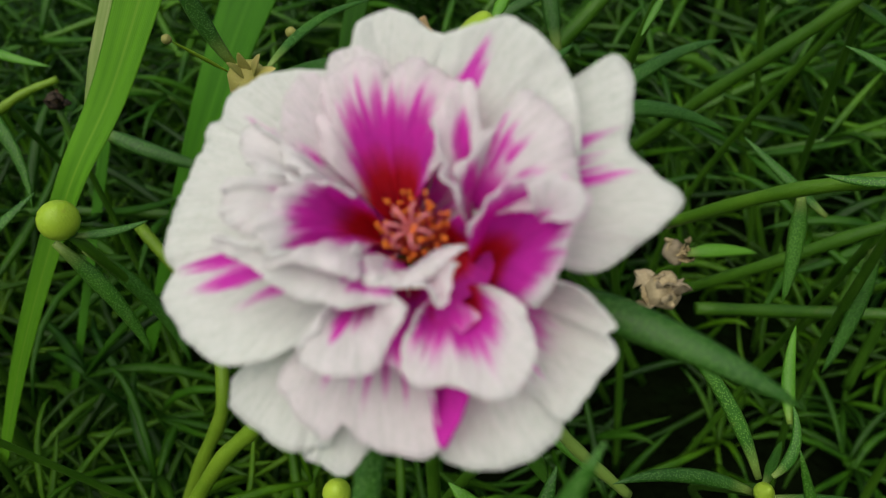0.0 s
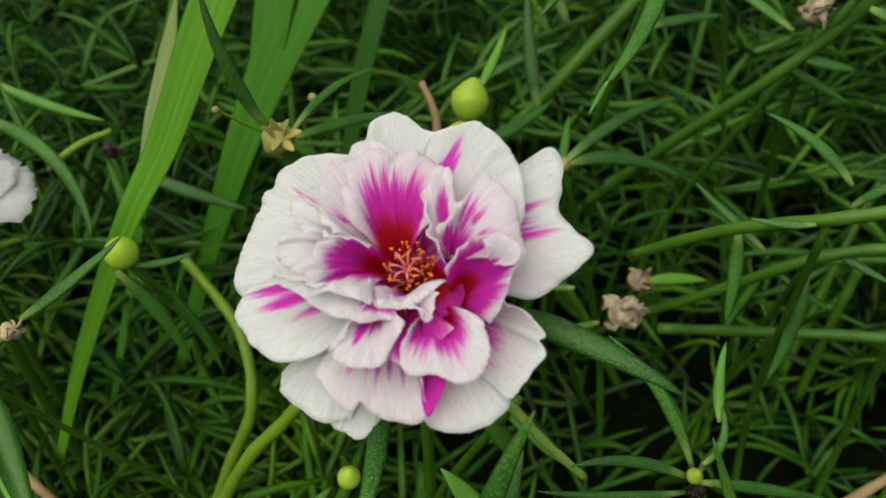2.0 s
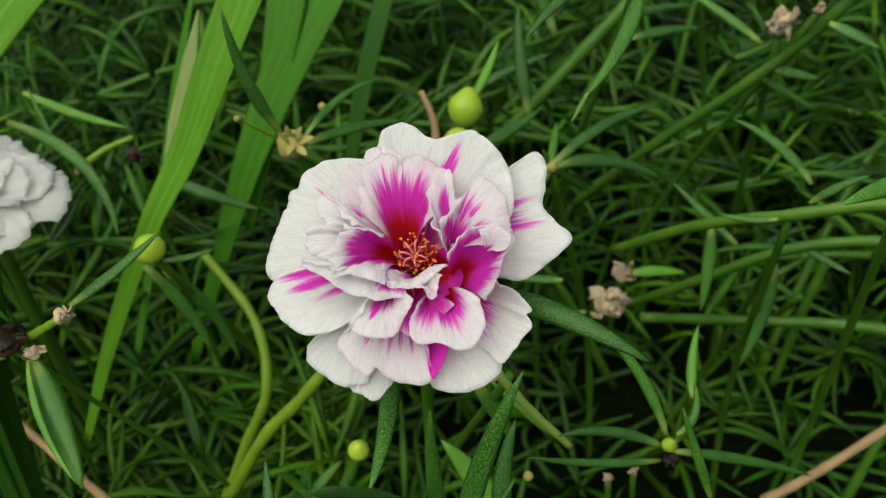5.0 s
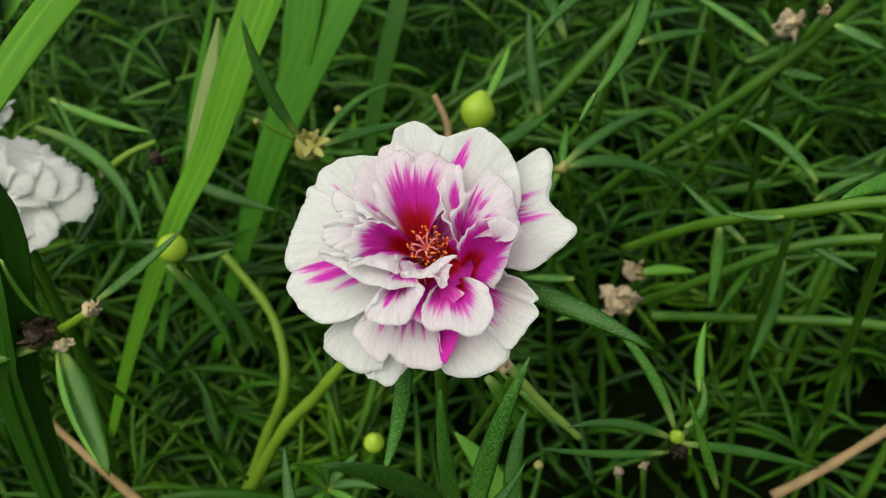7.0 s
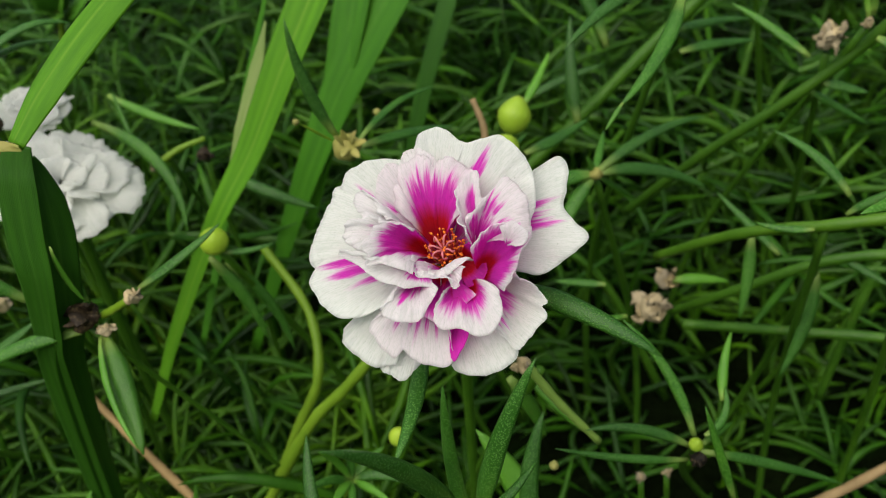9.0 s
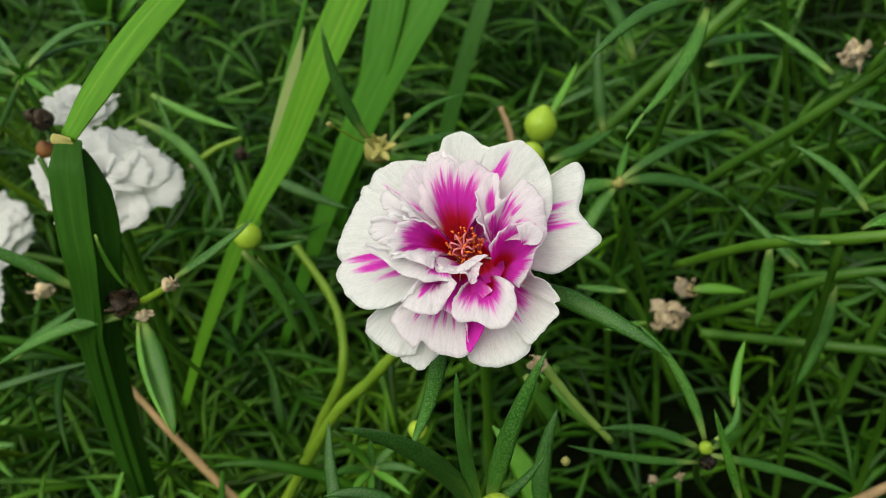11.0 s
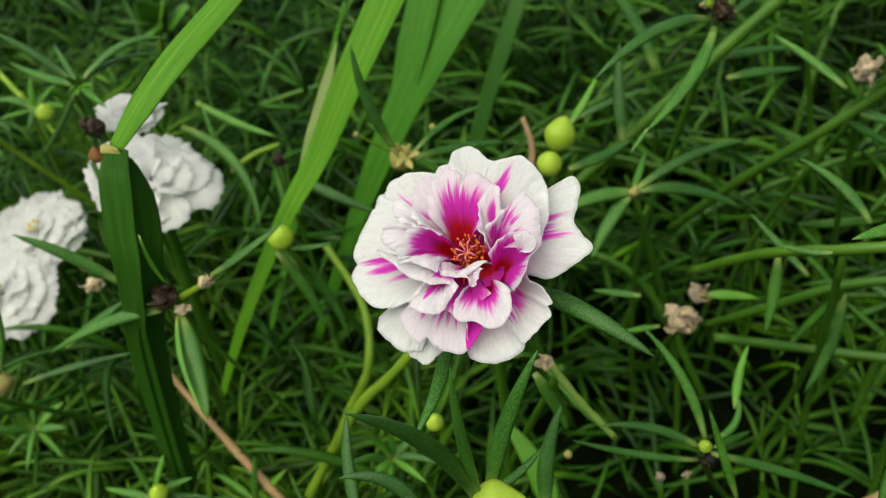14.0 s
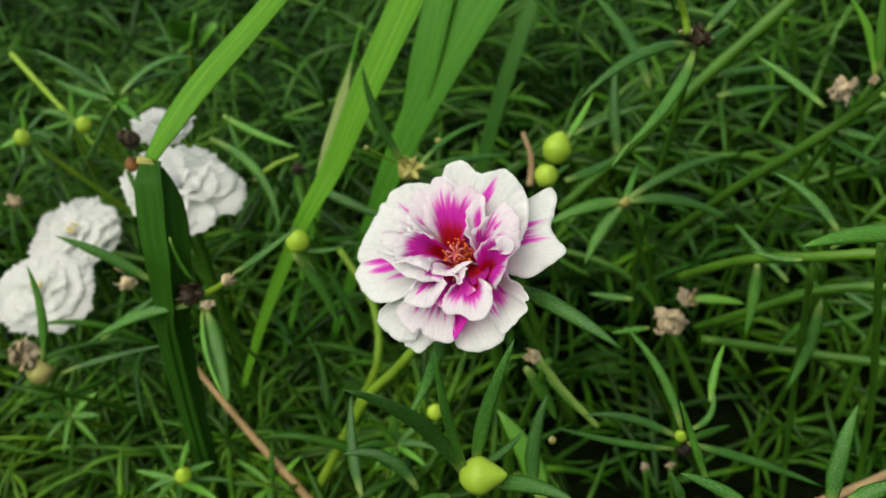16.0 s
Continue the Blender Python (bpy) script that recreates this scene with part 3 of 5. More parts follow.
frill(rose, ROSE, (4.2, -3.3, -3.0), ((8.6, -8.3, 3.6), (9.7, -7.1, 5.4), (10.3, -5.6, 6.4), (11.4, -4.4, 7.0), (12.2, -3.1, 7.2), (11.5, -1.7, 7.0), (10.1, -0.6, 6.8), (7.6, -0.4, 6.4), (5.8, -1.5, 6.0), (4.5, -3.0, 5.0)), phase=2.6, ruffle=0.3, belly=0.6, zone=0.86, core=(0.05, 1.0), red=0.36, flush=0.2, stripes=((-0.55, 0.2, 0.3, 0.8, 1.0), (0.75, 0.3, 0.2, 0.9, 1.0)))
frill(rose, ROSE, (9.1, -2.9, 5.4), ((8.4, -1.2, 7.0), (10.0, -0.9, 7.4), (11.4, -1.8, 7.6), (12.0, -3.1, 7.8), (11.4, -4.0, 7.6), (10.3, -4.0, 7.2)), phase=4.4, ruffle=0.12, belly=0.4, zone=0.1, red=-0.5, flush=0.15)
frill(rose, ROSE, (-4.2, 1.1, 0.0), ((-7.9, 0.2, 5.6), (-9.5, 2.2, 5.8), (-11.1, 3.8, 6.0), (-11.2, 5.0, 6.0), (-10.5, 5.8, 5.8), (-8.9, 4.7, 5.6), (-7.2, 2.4, 5.6), (-6.0, 1.2, 5.4)), phase=5.5, ruffle=0.45, belly=2.0, zone=0.2, flush=0.15, stripes=((0.3, 0.2, 0.5, 0.8, 0.3),))
frill(rose, ROSE, (-4.5, 0.1, 0.0), ((-8.5, -3.8, 6.4), (-10.4, -2.4, 6.6), (-11.4, -1.3, 6.8), (-11.6, 0.0, 6.8), (-10.2, 0.9, 6.8), (-8.3, 1.4, 6.6), (-6.6, 0.4, 6.4)), phase=3.9, ruffle=0.5, belly=2.3, zone=0.3, red=0.1, flush=0.1, stripes=((0.1, 0.2, 0.45, 0.75, 0.8),))
frill(rose, ROSE, (-3.0, -0.2, -3.0), ((-2.5, -6.4, 5.6), (-4.2, -5.9, 6.8), (-6.2, -5.3, 7.2), (-8.0, -5.4, 7.4), (-7.8, -4.3, 7.6), (-8.5, -3.5, 7.8), (-7.9, -1.6, 7.6), (-7.0, -0.0, 7.2), (-5.1, 0.6, 6.4), (-2.9, -0.3, 5.2)), phase=1.7, ruffle=0.55, belly=2.5, zone=0.66, core=(0.3, 1.0), red=0.32, flush=0.2, stripes=((-0.4, 0.12, 0.4, 0.7, 0.9),))
frill(rose, ROSE, (-2.7, -3.4, 0.0), ((-0.1, -7.3, 4.2), (-0.6, -7.6, 4.6), (-3.9, -7.7, 5.2), (-6.9, -6.8, 5.8), (-9.6, -4.9, 6.2), (-12.1, -3.4, 6.6), (-10.3, -3.5, 6.8), (-7.3, -4.8, 7.0)), phase=2.0, ruffle=0.4, belly=1.6, zone=0.35, stripes=((-0.85, 0.3, 0.1, 0.97, 1.3), (-0.5, 0.2, 0.2, 0.75, 1.0)))
frill(rose, ROSE, (-3.0, -4.7, -1.0), ((-4.8, -7.5, 4.4), (-5.9, -9.2, 4.6), (-6.8, -10.8, 4.6), (-5.2, -11.8, 4.8), (-3.0, -12.1, 4.8), (-1.6, -11.8, 4.8), (-0.4, -9.8, 4.6), (0.3, -7.8, 4.2)), phase=3.5, ruffle=0.35, belly=1.7, zone=0.3, red=0, flush=0.1, stripes=((-0.12, 0.14, 0.1, 0.8, 1.1), (0.1, 0.1, 0.1, 0.7, 1.0)))
frill(rose, ROSE, (2.6, -5.3, -2.0), ((0.4, -9.1, 3.6), (-0.2, -11.1, 3.8), (0.9, -12.9, 4.0), (3.0, -12.8, 4.2), (5.4, -13.8, 4.0), (7.4, -13.2, 4.0), (8.2, -11.3, 3.8), (7.9, -8.8, 3.6), (7.2, -7.4, 3.2)), phase=1.2, ruffle=0.35, belly=1.8, zone=0.6, core=(-0.1, 0.9), red=0.36, flush=0.1, stripes=((-0.45, 0.12, 0.3, 0.7, 1.0), (0.15, 0.1, 0.3, 0.66, 0.9)))
frill(rose, ROSE, (-0.2, -3.8, 0.0), ((-3.4, -3.8, 4.0), (-2.0, -6.1, 4.8), (-0.1, -6.7, 5.0), (1.7, -6.2, 5.0), (3.4, -5.0, 5.0), (4.3, -4.1, 4.8)), phase=4.9, ruffle=0.45, belly=1.3, zone=0.3, red=-0.1, flush=0.15)
frill(rose, ROSE, (0.9, -4.3, 2.0), ((0.4, -6.6, 4.6), (1.5, -7.1, 5.2), (2.3, -8.1, 4.6), (3.0, -7.6, 4.8), (3.3, -6.5, 5.2), (3.9, -5.4, 5.0)), phase=0.3, ruffle=0.6, belly=0.5, zone=0.3, red=-0.3, flush=0.2)
frill(rose, ROSE, (-0.8, -3.4, -3.0), ((-4.4, -8.2, 2.6), (-2.0, -10.5, 2.8), (0.4, -11.4, 2.6), (2.8, -9.8, 2.4), (4.8, -8.3, 2.4)), phase=2.5, ruffle=0.3, belly=1.2, zone=0.95, core=(0.1, 1.4), red=0.3)
frill(rose, ROSE, (-2.2, -3.1, 1.0), ((-3.1, -3.8, 5.4), (-2.9, -5.1, 5.2), (-1.5, -6.4, 5.0), (-0.1, -6.1, 4.4)), phase=5.1, ruffle=0.5, belly=0.6, zone=0.7, red=-0.2)
frill(rose, ROSE, (-0.1, -0.6, -5.0), ((3.3, -0.9, 1.5), (4.7, -1.4, -0.5), (5.3, -3.1, -1.0), (4.8, -5.1, -0.5), (3.2, -6.5, 0.8)), phase=6.1, ruffle=0.2, belly=0.3, zone=1.8, core=(0.0, 3.0), red=0.75)

rng = random.Random(5)
for k in range(58):
    a, r = rng.uniform(0, 6.283), 2.7 * math.sqrt(rng.uniform(0.02, 1))
    foot = Vector((0.35 * r * math.cos(a) - 0.1, 0.35 * r * math.sin(a) - 1.0, -5.0))
    top = Vector((r * math.cos(a) - 0.1, 0.95 * r * math.sin(a) - 0.9, rng.uniform(-0.4, 1.8)))
    bend = Vector((rng.uniform(-0.5, 0.5), rng.uniform(-0.5, 0.5), 0.6))
    line = [ROSE @ (p * 0.001) for p in (foot, foot.lerp(top, 0.55) + bend, top)]
    filament = stem(rose, line, 0.00010, 0.00008, FILAMENT, "stamen")
    bud(filament, line[-1], rng.uniform(0.00013, 0.0002), (rng.uniform(-1, 1), rng.uniform(-1, 0.6), rng.uniform(-0.3, 1)), ANTHER, "anther", 1.2)
for k in range(7):
    a = 0.4 + k * 0.9
    c, s = math.cos(a), math.sin(a)
    line = [ROSE @ (Vector(p) * 0.001) for p in ((-0.1, -1.0, -3), (-0.1 + 0.3 * c, -1.2 + 0.3 * s, 0.6), (-0.1 + 1.1 * c, -1.2 + 1.1 * s, 2.0), (-0.1 + 1.7 * c, -1.2 + 1.7 * s, 1.7), (-0.1 + 1.5 * c - 0.4 * s, -1.2 + 1.5 * s + 0.4 * c, 1.1))]
    stem(rose, line, 0.00016, 0.00011, STYLE, "style")
bud(rose, ROSE @ Vector((0, -0.001, -0.0075)), 0.0030, (0.126, 0.515, -0.845), STEM_OLIVE, "receptacle", 0.6)

stem(rose, ((-0.0081, 0.0996, 0.0000), (-0.0031, 0.0796, 0.1174), (0.0019, 0.0496, 0.1674)), 0.0012, 0.0012, STEM_OLIVE)
# ---------------------------------------------------------------- leaves and pod below the bloom
s = shoot("podded_shoot", (0.0033, 0.0267, 0.1387), "portulaca shoot with a pale green pod and fleshy pointed leaves")
bud(s, (0.0055, 0.0235, 0.1440), 0.00323, (1.05, 0.02, 0.19), BUD, point=0.6, name='seed_pod', label='glossy pale green pointed pod')
leaf(s, (0.0035, 0.0243, 0.1423), (0.0031, 0.0182, 0.1765), 0.0023, bow=(-0.0007, -0.0002, 0.0001), label="dark green fleshy leaf with pale specks")
leaf(s, (0.0043, 0.0260, 0.1426), (0.0124, 0.0291, 0.1699), 0.0030, bow=(-0.0009, -0.0002, 0.0001), label="dark green fleshy leaf with pale specks")
leaf(s, (0.0030, 0.0245, 0.1412), (-0.0082, 0.0101, 0.1755), 0.0030, bow=(0.0016, 0.0017, 0.0016))
leaf(s, (0.0049, 0.0278, 0.1413), (0.0119, 0.0355, 0.1436), 0.0016, bow=(0.0000, -0.0005, -0.0006))
leaf(s, (0.0068, 0.0250, 0.1401), (0.0224, 0.0195, 0.1451), 0.0030, bow=(-0.0001, 0.0007, 0.0011))
leaf(s, (-0.0068, 0.0260, 0.1351), (-0.0196, 0.0253, 0.1433), 0.0026, bow=(0.0009, 0.0017, 0.0020))
leaf(s, (-0.0182, 0.0259, 0.1312), (-0.0226, 0.0396, 0.1434), 0.0026, bow=(-0.0008, -0.0002, 0.0001))
leaf(s, (-0.0008, 0.0266, 0.1334), (-0.0084, 0.0154, 0.1388), 0.0029, bow=(-0.0000, 0.0006, 0.0008))
leaf(rose, (-0.0041, 0.0456, 0.1576), (-0.0057, 0.0252, 0.1548), 0.0027, bow=(0.0008, -0.0001, -0.0005), label="drooping dark green leaf")
leaf(rose, (0.0089, 0.0466, 0.1666), (0.0281, 0.0372, 0.1624), 0.0032, bow=(0.0000, -0.0004, 0.0016), label="large speckled fleshy leaf under the bloom")
s = shoot("portulaca_shoot", (0.0122, 0.0608, 0.1363), "portulaca stem with brown withered tips below the bloom")
withered(s, (0.0095, 0.0600, 0.1381), 0.0022, DRY, 3, 6)
stem(s, ((0.0100, 0.0601, 0.1380), (0.0157, 0.0594, 0.1292), (0.0224, 0.0590, 0.1203)), 0.00087, 0.00066, LEAF_PALE)
leaf(s, (0.0214, 0.0595, 0.1215), (0.0083, 0.0660, 0.1311), 0.0019, bow=(0.0000, -0.0003, -0.0005), mat=LEAF_PALE)
leaf(s, (0.0105, 0.0448, 0.1147), (0.0128, 0.0539, 0.1335), 0.0035, bow=(-0.0013, -0.0003, 0.0002))
bud(s, (0.0144, 0.0476, 0.1275), 0.00079, (0.03, 0.34, 0.99), TAN, point=0.2)
leaf(s, (0.0107, 0.0521, 0.1018), (0.0001, 0.0617, 0.1198), 0.0058, bow=(0.0018, 0.0004, -0.0002), mat=LEAF_PALE, flat=0.3)
leaf(s, (0.0065, 0.0649, 0.1303), (0.0130, 0.0633, 0.1163), 0.0032, bow=(0.0006, 0.0001, -0.0001), mat=LEAF_PALE)
# ---------------------------------------------------------------- the tall grass
g = thing("grass_plant", (-0.0750, 0.1000, 0.0000), "bright green grass with a jointed stem and folded blade", "grass", "grass plants")
# both halves of the sheath carry painted shade in their dark green
blade(g, ((-0.0633, 0.0591, 0.1835), (-0.0641, 0.0579, 0.1803), (-0.0646, 0.0568, 0.1773), (-0.0656, 0.0549, 0.1689), (-0.0665, 0.0540, 0.1609), (-0.0701, 0.0556, 0.1495), (-0.0755, 0.0587, 0.1338), (-0.0880, 0.0680, 0.0800), (-0.1030, 0.0800, 0.0000)), (0.0042, 0.0054, 0.0062, 0.0060, 0.0056, 0.0054, 0.0056, 0.0050, 0.0040), GRASS_SHADED, 0.12, facing=(0.15, -0.75, 0.62), name="sheath", label="folded green sheath, shade painted into its colour")
blade(g, ((-0.0629, 0.0605, 0.1807), (-0.0628, 0.0600, 0.1779), (-0.0626, 0.0589, 0.1732), (-0.0630, 0.0579, 0.1670), (-0.0643, 0.0566, 0.1591), (-0.0683, 0.0580, 0.1477), (-0.0742, 0.0606, 0.1321), (-0.0870, 0.0695, 0.0790), (-0.1020, 0.0812, 0.0000)), (0.0006, 0.0030, 0.0058, 0.0064, 0.0062, 0.0062, 0.0060, 0.0050, 0.0040), GRASS_SHADED, 0.1, facing=(0.85, -0.48, -0.05), name="sheath_flap", label="receding fold of the sheath, shade painted into its colour")
blade(g, ((-0.0605, 0.0544, 0.1861), (-0.0564, 0.0587, 0.1918), (-0.0505, 0.0637, 0.1981), (-0.0418, 0.0680, 0.2055), (-0.0306, 0.0734, 0.2151), (-0.0212, 0.0848, 0.2233)), (0.0034, 0.0060, 0.0068, 0.0064, 0.0056, 0.0020), GRASS, -0.25, label="bright green blade")
blade(g, ((-0.0606, 0.0540, 0.1853), (-0.0606, 0.0542, 0.1859), (-0.0605, 0.0544, 0.1864)), (0.0040, 0.0043, 0.0036), TAN, 0.3, name="joint", label="tan ring where the blade leaves its sheath")
leaf(g, (-0.0622, 0.0548, 0.1679), (-0.0614, 0.0563, 0.1554), 0.0016, bow=(-0.0007, -0.0002, 0.0001), mat=LEAF_PALE, name="side_blade", flat=0.3)
g = thing("grass_plant", (-0.0950, 0.1052, 0.0000), "broad bright green grass blades with pale veins", "grass", "grass plants")
blade(g, ((-0.0855, 0.0926, 0.0856), (-0.0745, 0.0985, 0.1102), (-0.0605, 0.1065, 0.1364), (-0.0507, 0.1124, 0.1509), (-0.0402, 0.1194, 0.1702), (-0.0286, 0.1285, 0.1900), (-0.0194, 0.1367, 0.2062)), (0.0024, 0.0042, 0.0057, 0.0075, 0.0095, 0.0106, 0.0090), GRASS, 0.22, label="broad bright green blade")
blade(g, ((-0.0564, 0.1111, 0.1445), (-0.0531, 0.1167, 0.1544), (-0.0493, 0.1232, 0.1653), (-0.0466, 0.1280, 0.1743)), (0.0021, 0.0039, 0.0036, 0.0004), GRASS_YELLOW, 0.1, label="yellowing blade edge")
g = thing("grass_plant", (-0.0733, 0.1403, 0.0000), "deep green grass blades among the portulaca", "grass", "grass plants")
blade(g, ((-0.0730, 0.1318, 0.0728), (-0.0582, 0.1428, 0.1081), (-0.0451, 0.1510, 0.1349), (-0.0317, 0.1588, 0.1575), (-0.0165, 0.1690, 0.1790), (-0.0040, 0.1789, 0.1961)), (0.0031, 0.0062, 0.0105, 0.0141, 0.0156, 0.0112), GRASS_DEEP, 0.2)
blade(g, ((-0.0529, 0.1441, 0.1075), (-0.0435, 0.1524, 0.1361), (-0.0365, 0.1616, 0.1600), (-0.0305, 0.1727, 0.1816)), (0.0026, 0.0070, 0.0102, 0.0100), GRASS_DEEP, 0.25)
blade(g, ((-0.0351, 0.1824, 0.0822), (-0.0265, 0.1916, 0.1176), (-0.0173, 0.2015, 0.1450), (-0.0084, 0.2142, 0.1676)), (0.0024, 0.0056, 0.0062, 0.0044), GRASS_SHADED, 0.2)
blade(g, ((-0.0916, 0.1267, 0.0651), (-0.0784, 0.1510, 0.1107), (-0.0688, 0.1639, 0.1420), (-0.0594, 0.1732, 0.1685)), (0.0020, 0.0030, 0.0029, 0.0011), GRASS_DEEP, 0.2)
# ---------------------------------------------------------------- white blooms
white_flower((-0.1486, 0.0991, 0.1137), (0.10, -0.40, 0.90), 15.9, 1, "double white moss rose bloom with a yellow centre")
white_flower((-0.1477, 0.1205, 0.1201), (0.10, -0.35, 0.93), 15.3, 2, "double white moss rose bloom with a pale centre")
white_flower((-0.0864, 0.0969, 0.1540), (0.34, -0.20, 0.92), 15.5, 3, "double white moss rose bloom half behind a grass sheath", stamens=0)
white_flower((-0.1046, 0.1214, 0.1589), (0.20, -0.10, 0.98), 9.6, 4, "small white moss rose bloom behind the grass", stamens=0)
# ---------------------------------------------------------------- shoots among the grass
s = shoot("portulaca_shoot", (-0.0637, 0.0573, 0.1490), "portulaca shoot with a black withered head and a dry bud", thick=0.0005)
withered(s, (-0.0638, 0.0574, 0.1510), 0.0037, DARK, 11, 10)
withered(s, (-0.0607, 0.0569, 0.1488), 0.0018, DRY, 12, 6)
withered(s, (-0.0536, 0.0567, 0.1561), 0.0019, DRY, 13, 7)
stem(s, ((-0.0614, 0.0590, 0.1503), (-0.0575, 0.0583, 0.1529), (-0.0541, 0.0574, 0.1555)), 0.00074, 0.00059, STEM)
leaf(s, (-0.0648, 0.0567, 0.1487), (-0.0891, 0.0500, 0.1412), 0.0030, bow=(-0.0001, 0.0010, 0.0014))
leaf(s, (-0.0616, 0.0569, 0.1475), (-0.0512, 0.0407, 0.1364), 0.0050, bow=(0.0002, 0.0001, -0.0000), mat=LEAF_PALE, label="broad green leaf with a pale midrib")
leaf(s, (-0.0613, 0.0556, 0.1482), (-0.0513, 0.0402, 0.1383), 0.0014, bow=(-0.0014, -0.0003, 0.0002), mat=LEAF_PALE, name="leaf_edge")
leaf(s, (-0.0535, 0.0592, 0.1560), (-0.0393, 0.0659, 0.1643), 0.0021, bow=(0.0000, -0.0003, -0.0004))
leaf(s, (-0.0644, 0.0605, 0.1520), (-0.0657, 0.0608, 0.1600), 0.0017)
s = shoot("portulaca_shoot", (-0.0861, 0.0743, 0.1400), "portulaca shoot with long thin leaves before white blooms", thick=0.0008)
leaf(s, (-0.0865, 0.0742, 0.1401), (-0.1041, 0.0690, 0.1566), 0.0030, bow=(-0.0000, 0.0005, 0.0007))
leaf(s, (-0.1086, 0.0537, 0.1303), (-0.1059, 0.0595, 0.1548), 0.0032, bow=(0.0015, 0.0004, -0.0002))
leaf(s, (-0.1047, 0.0696, 0.1240), (-0.0889, 0.0756, 0.1343), 0.0035)
leaf(s, (-0.1177, 0.0652, 0.1148), (-0.0906, 0.0760, 0.1178), 0.0021, bow=(-0.0000, 0.0004, 0.0006))
withered(s, (-0.1033, 0.0842, 0.1313), 0.0030, DRY, 14, 6)
s = shoot("portulaca_shoot", (-0.1276, 0.0626, 0.1121), "portulaca shoot with a brown withered flower head")
withered(s, (-0.1253, 0.0644, 0.1207), 0.0052, DRY, 15, 12)
bud(s, (-0.1227, 0.0632, 0.1161), 0.00327, (0.06, 0.26, 1.04), TAN, name='calyx', point=0.3, lumps=0.3)
s = shoot("portulaca_shoot", (-0.1055, 0.1071, 0.1730), "portulaca shoot tip with radiating slender leaves")
leaf(s, (-0.1051, 0.1073, 0.1732), (-0.1042, 0.1029, 0.1773), 0.0017, mat=LEAF_PALE)
leaf(s, (-0.1051, 0.1073, 0.1732), (-0.1033, 0.1011, 0.1743), 0.0017, mat=LEAF_PALE)
leaf(s, (-0.1051, 0.1073, 0.1732), (-0.1000, 0.1043, 0.1774), 0.0017, mat=LEAF_PALE)
leaf(s, (-0.1051, 0.1073, 0.1732), (-0.0981, 0.1033, 0.1751), 0.0017, mat=LEAF_PALE)
leaf(s, (-0.1051, 0.1073, 0.1732), (-0.0989, 0.1019, 0.1735), 0.0017, mat=LEAF_PALE)
leaf(s, (-0.1051, 0.1073, 0.1732), (-0.1017, 0.1041, 0.1778), 0.0017, mat=LEAF_PALE)
leaf(s, (-0.1051, 0.1073, 0.1732), (-0.1012, 0.1011, 0.1733), 0.0017, mat=LEAF_PALE)
leaf(s, (-0.1045, 0.1065, 0.1736), (-0.1209, 0.1044, 0.1885), 0.0023, bow=(-0.0000, 0.0005, 0.0007))
leaf(s, (-0.1045, 0.1065, 0.1736), (-0.1303, 0.1172, 0.1750), 0.0024, bow=(0.0000, -0.0005, -0.0007))
leaf(s, (-0.1045, 0.1065, 0.1736), (-0.0893, 0.1252, 0.1769), 0.0027, bow=(-0.0002, 0.0024, 0.0034))
leaf(s, (-0.1045, 0.1065, 0.1736), (-0.0934, 0.1268, 0.1721), 0.0021, bow=(-0.0001, 0.0016, 0.0022))
leaf(s, (-0.1045, 0.1065, 0.1736), (-0.1258, 0.1082, 0.1517), 0.0024, bow=(0.0009, 0.0002, -0.0001))
leaf(s, (-0.1045, 0.1065, 0.1736), (-0.0912, 0.0962, 0.1728), 0.0020)
leaf(s, (-0.1045, 0.1065, 0.1736), (-0.1166, 0.1183, 0.1793), 0.0018)
s = shoot("portulaca_shoot", (-0.0810, 0.1323, 0.1388), "portulaca sprig with thin arching leaves", thick=0.0007)
leaf(s, (-0.0960, 0.1296, 0.1505), (-0.0703, 0.1106, 0.1305), 0.0033, bow=(0.0043, 0.0027, 0.0019))
leaf(s, (-0.0989, 0.1450, 0.1502), (-0.0722, 0.1363, 0.1441), 0.0027, bow=(0.0000, -0.0006, -0.0008), mat=LEAF_PALE)
stem(s, ((-0.0842, 0.1300, 0.1371), (-0.0786, 0.1338, 0.1399), (-0.0722, 0.1368, 0.1413)), 0.00102, 0.00068, STEM)
withered(s, (-0.0842, 0.1303, 0.1375), 0.0019, DRY, 16, 5)
leaf(s, (-0.0884, 0.1315, 0.1411), (-0.0940, 0.1391, 0.1541), 0.0017)
leaf(s, (-0.0668, 0.1326, 0.1331), (-0.0435, 0.1281, 0.1253), 0.0034, bow=(0.0000, -0.0004, -0.0005))
s = shoot("portulaca_shoot", (-0.0552, 0.0922, 0.1407), "portulaca stem with a round yellow-green bud")
bud(s, (-0.0552, 0.0925, 0.1411), 0.00300, (0.28, -0.38, 0.77), BUD, point=0.15, label='round yellow-green bud')
leaf(s, (-0.0541, 0.0931, 0.1379), (-0.0448, 0.0978, 0.1368), 0.0017, bow=(0.0000, -0.0003, -0.0005))
leaf(s, (-0.0573, 0.0927, 0.1370), (-0.0493, 0.0923, 0.1134), 0.0030, bow=(0.0014, 0.0003, -0.0002))
leaf(s, (-0.0562, 0.0972, 0.1321), (-0.0466, 0.0989, 0.1038), 0.0028, bow=(0.0017, 0.0011, 0.0008))
s = shoot("portulaca_shoot", (-0.0268, 0.1045, 0.1559), "portulaca shoot with an open tan calyx")
bud(s, (-0.0268, 0.1045, 0.1559), 0.00278, (0.24, -0.94, 0.18), TAN, name='calyx', point=0.1, lumps=0.2, ribs=5)
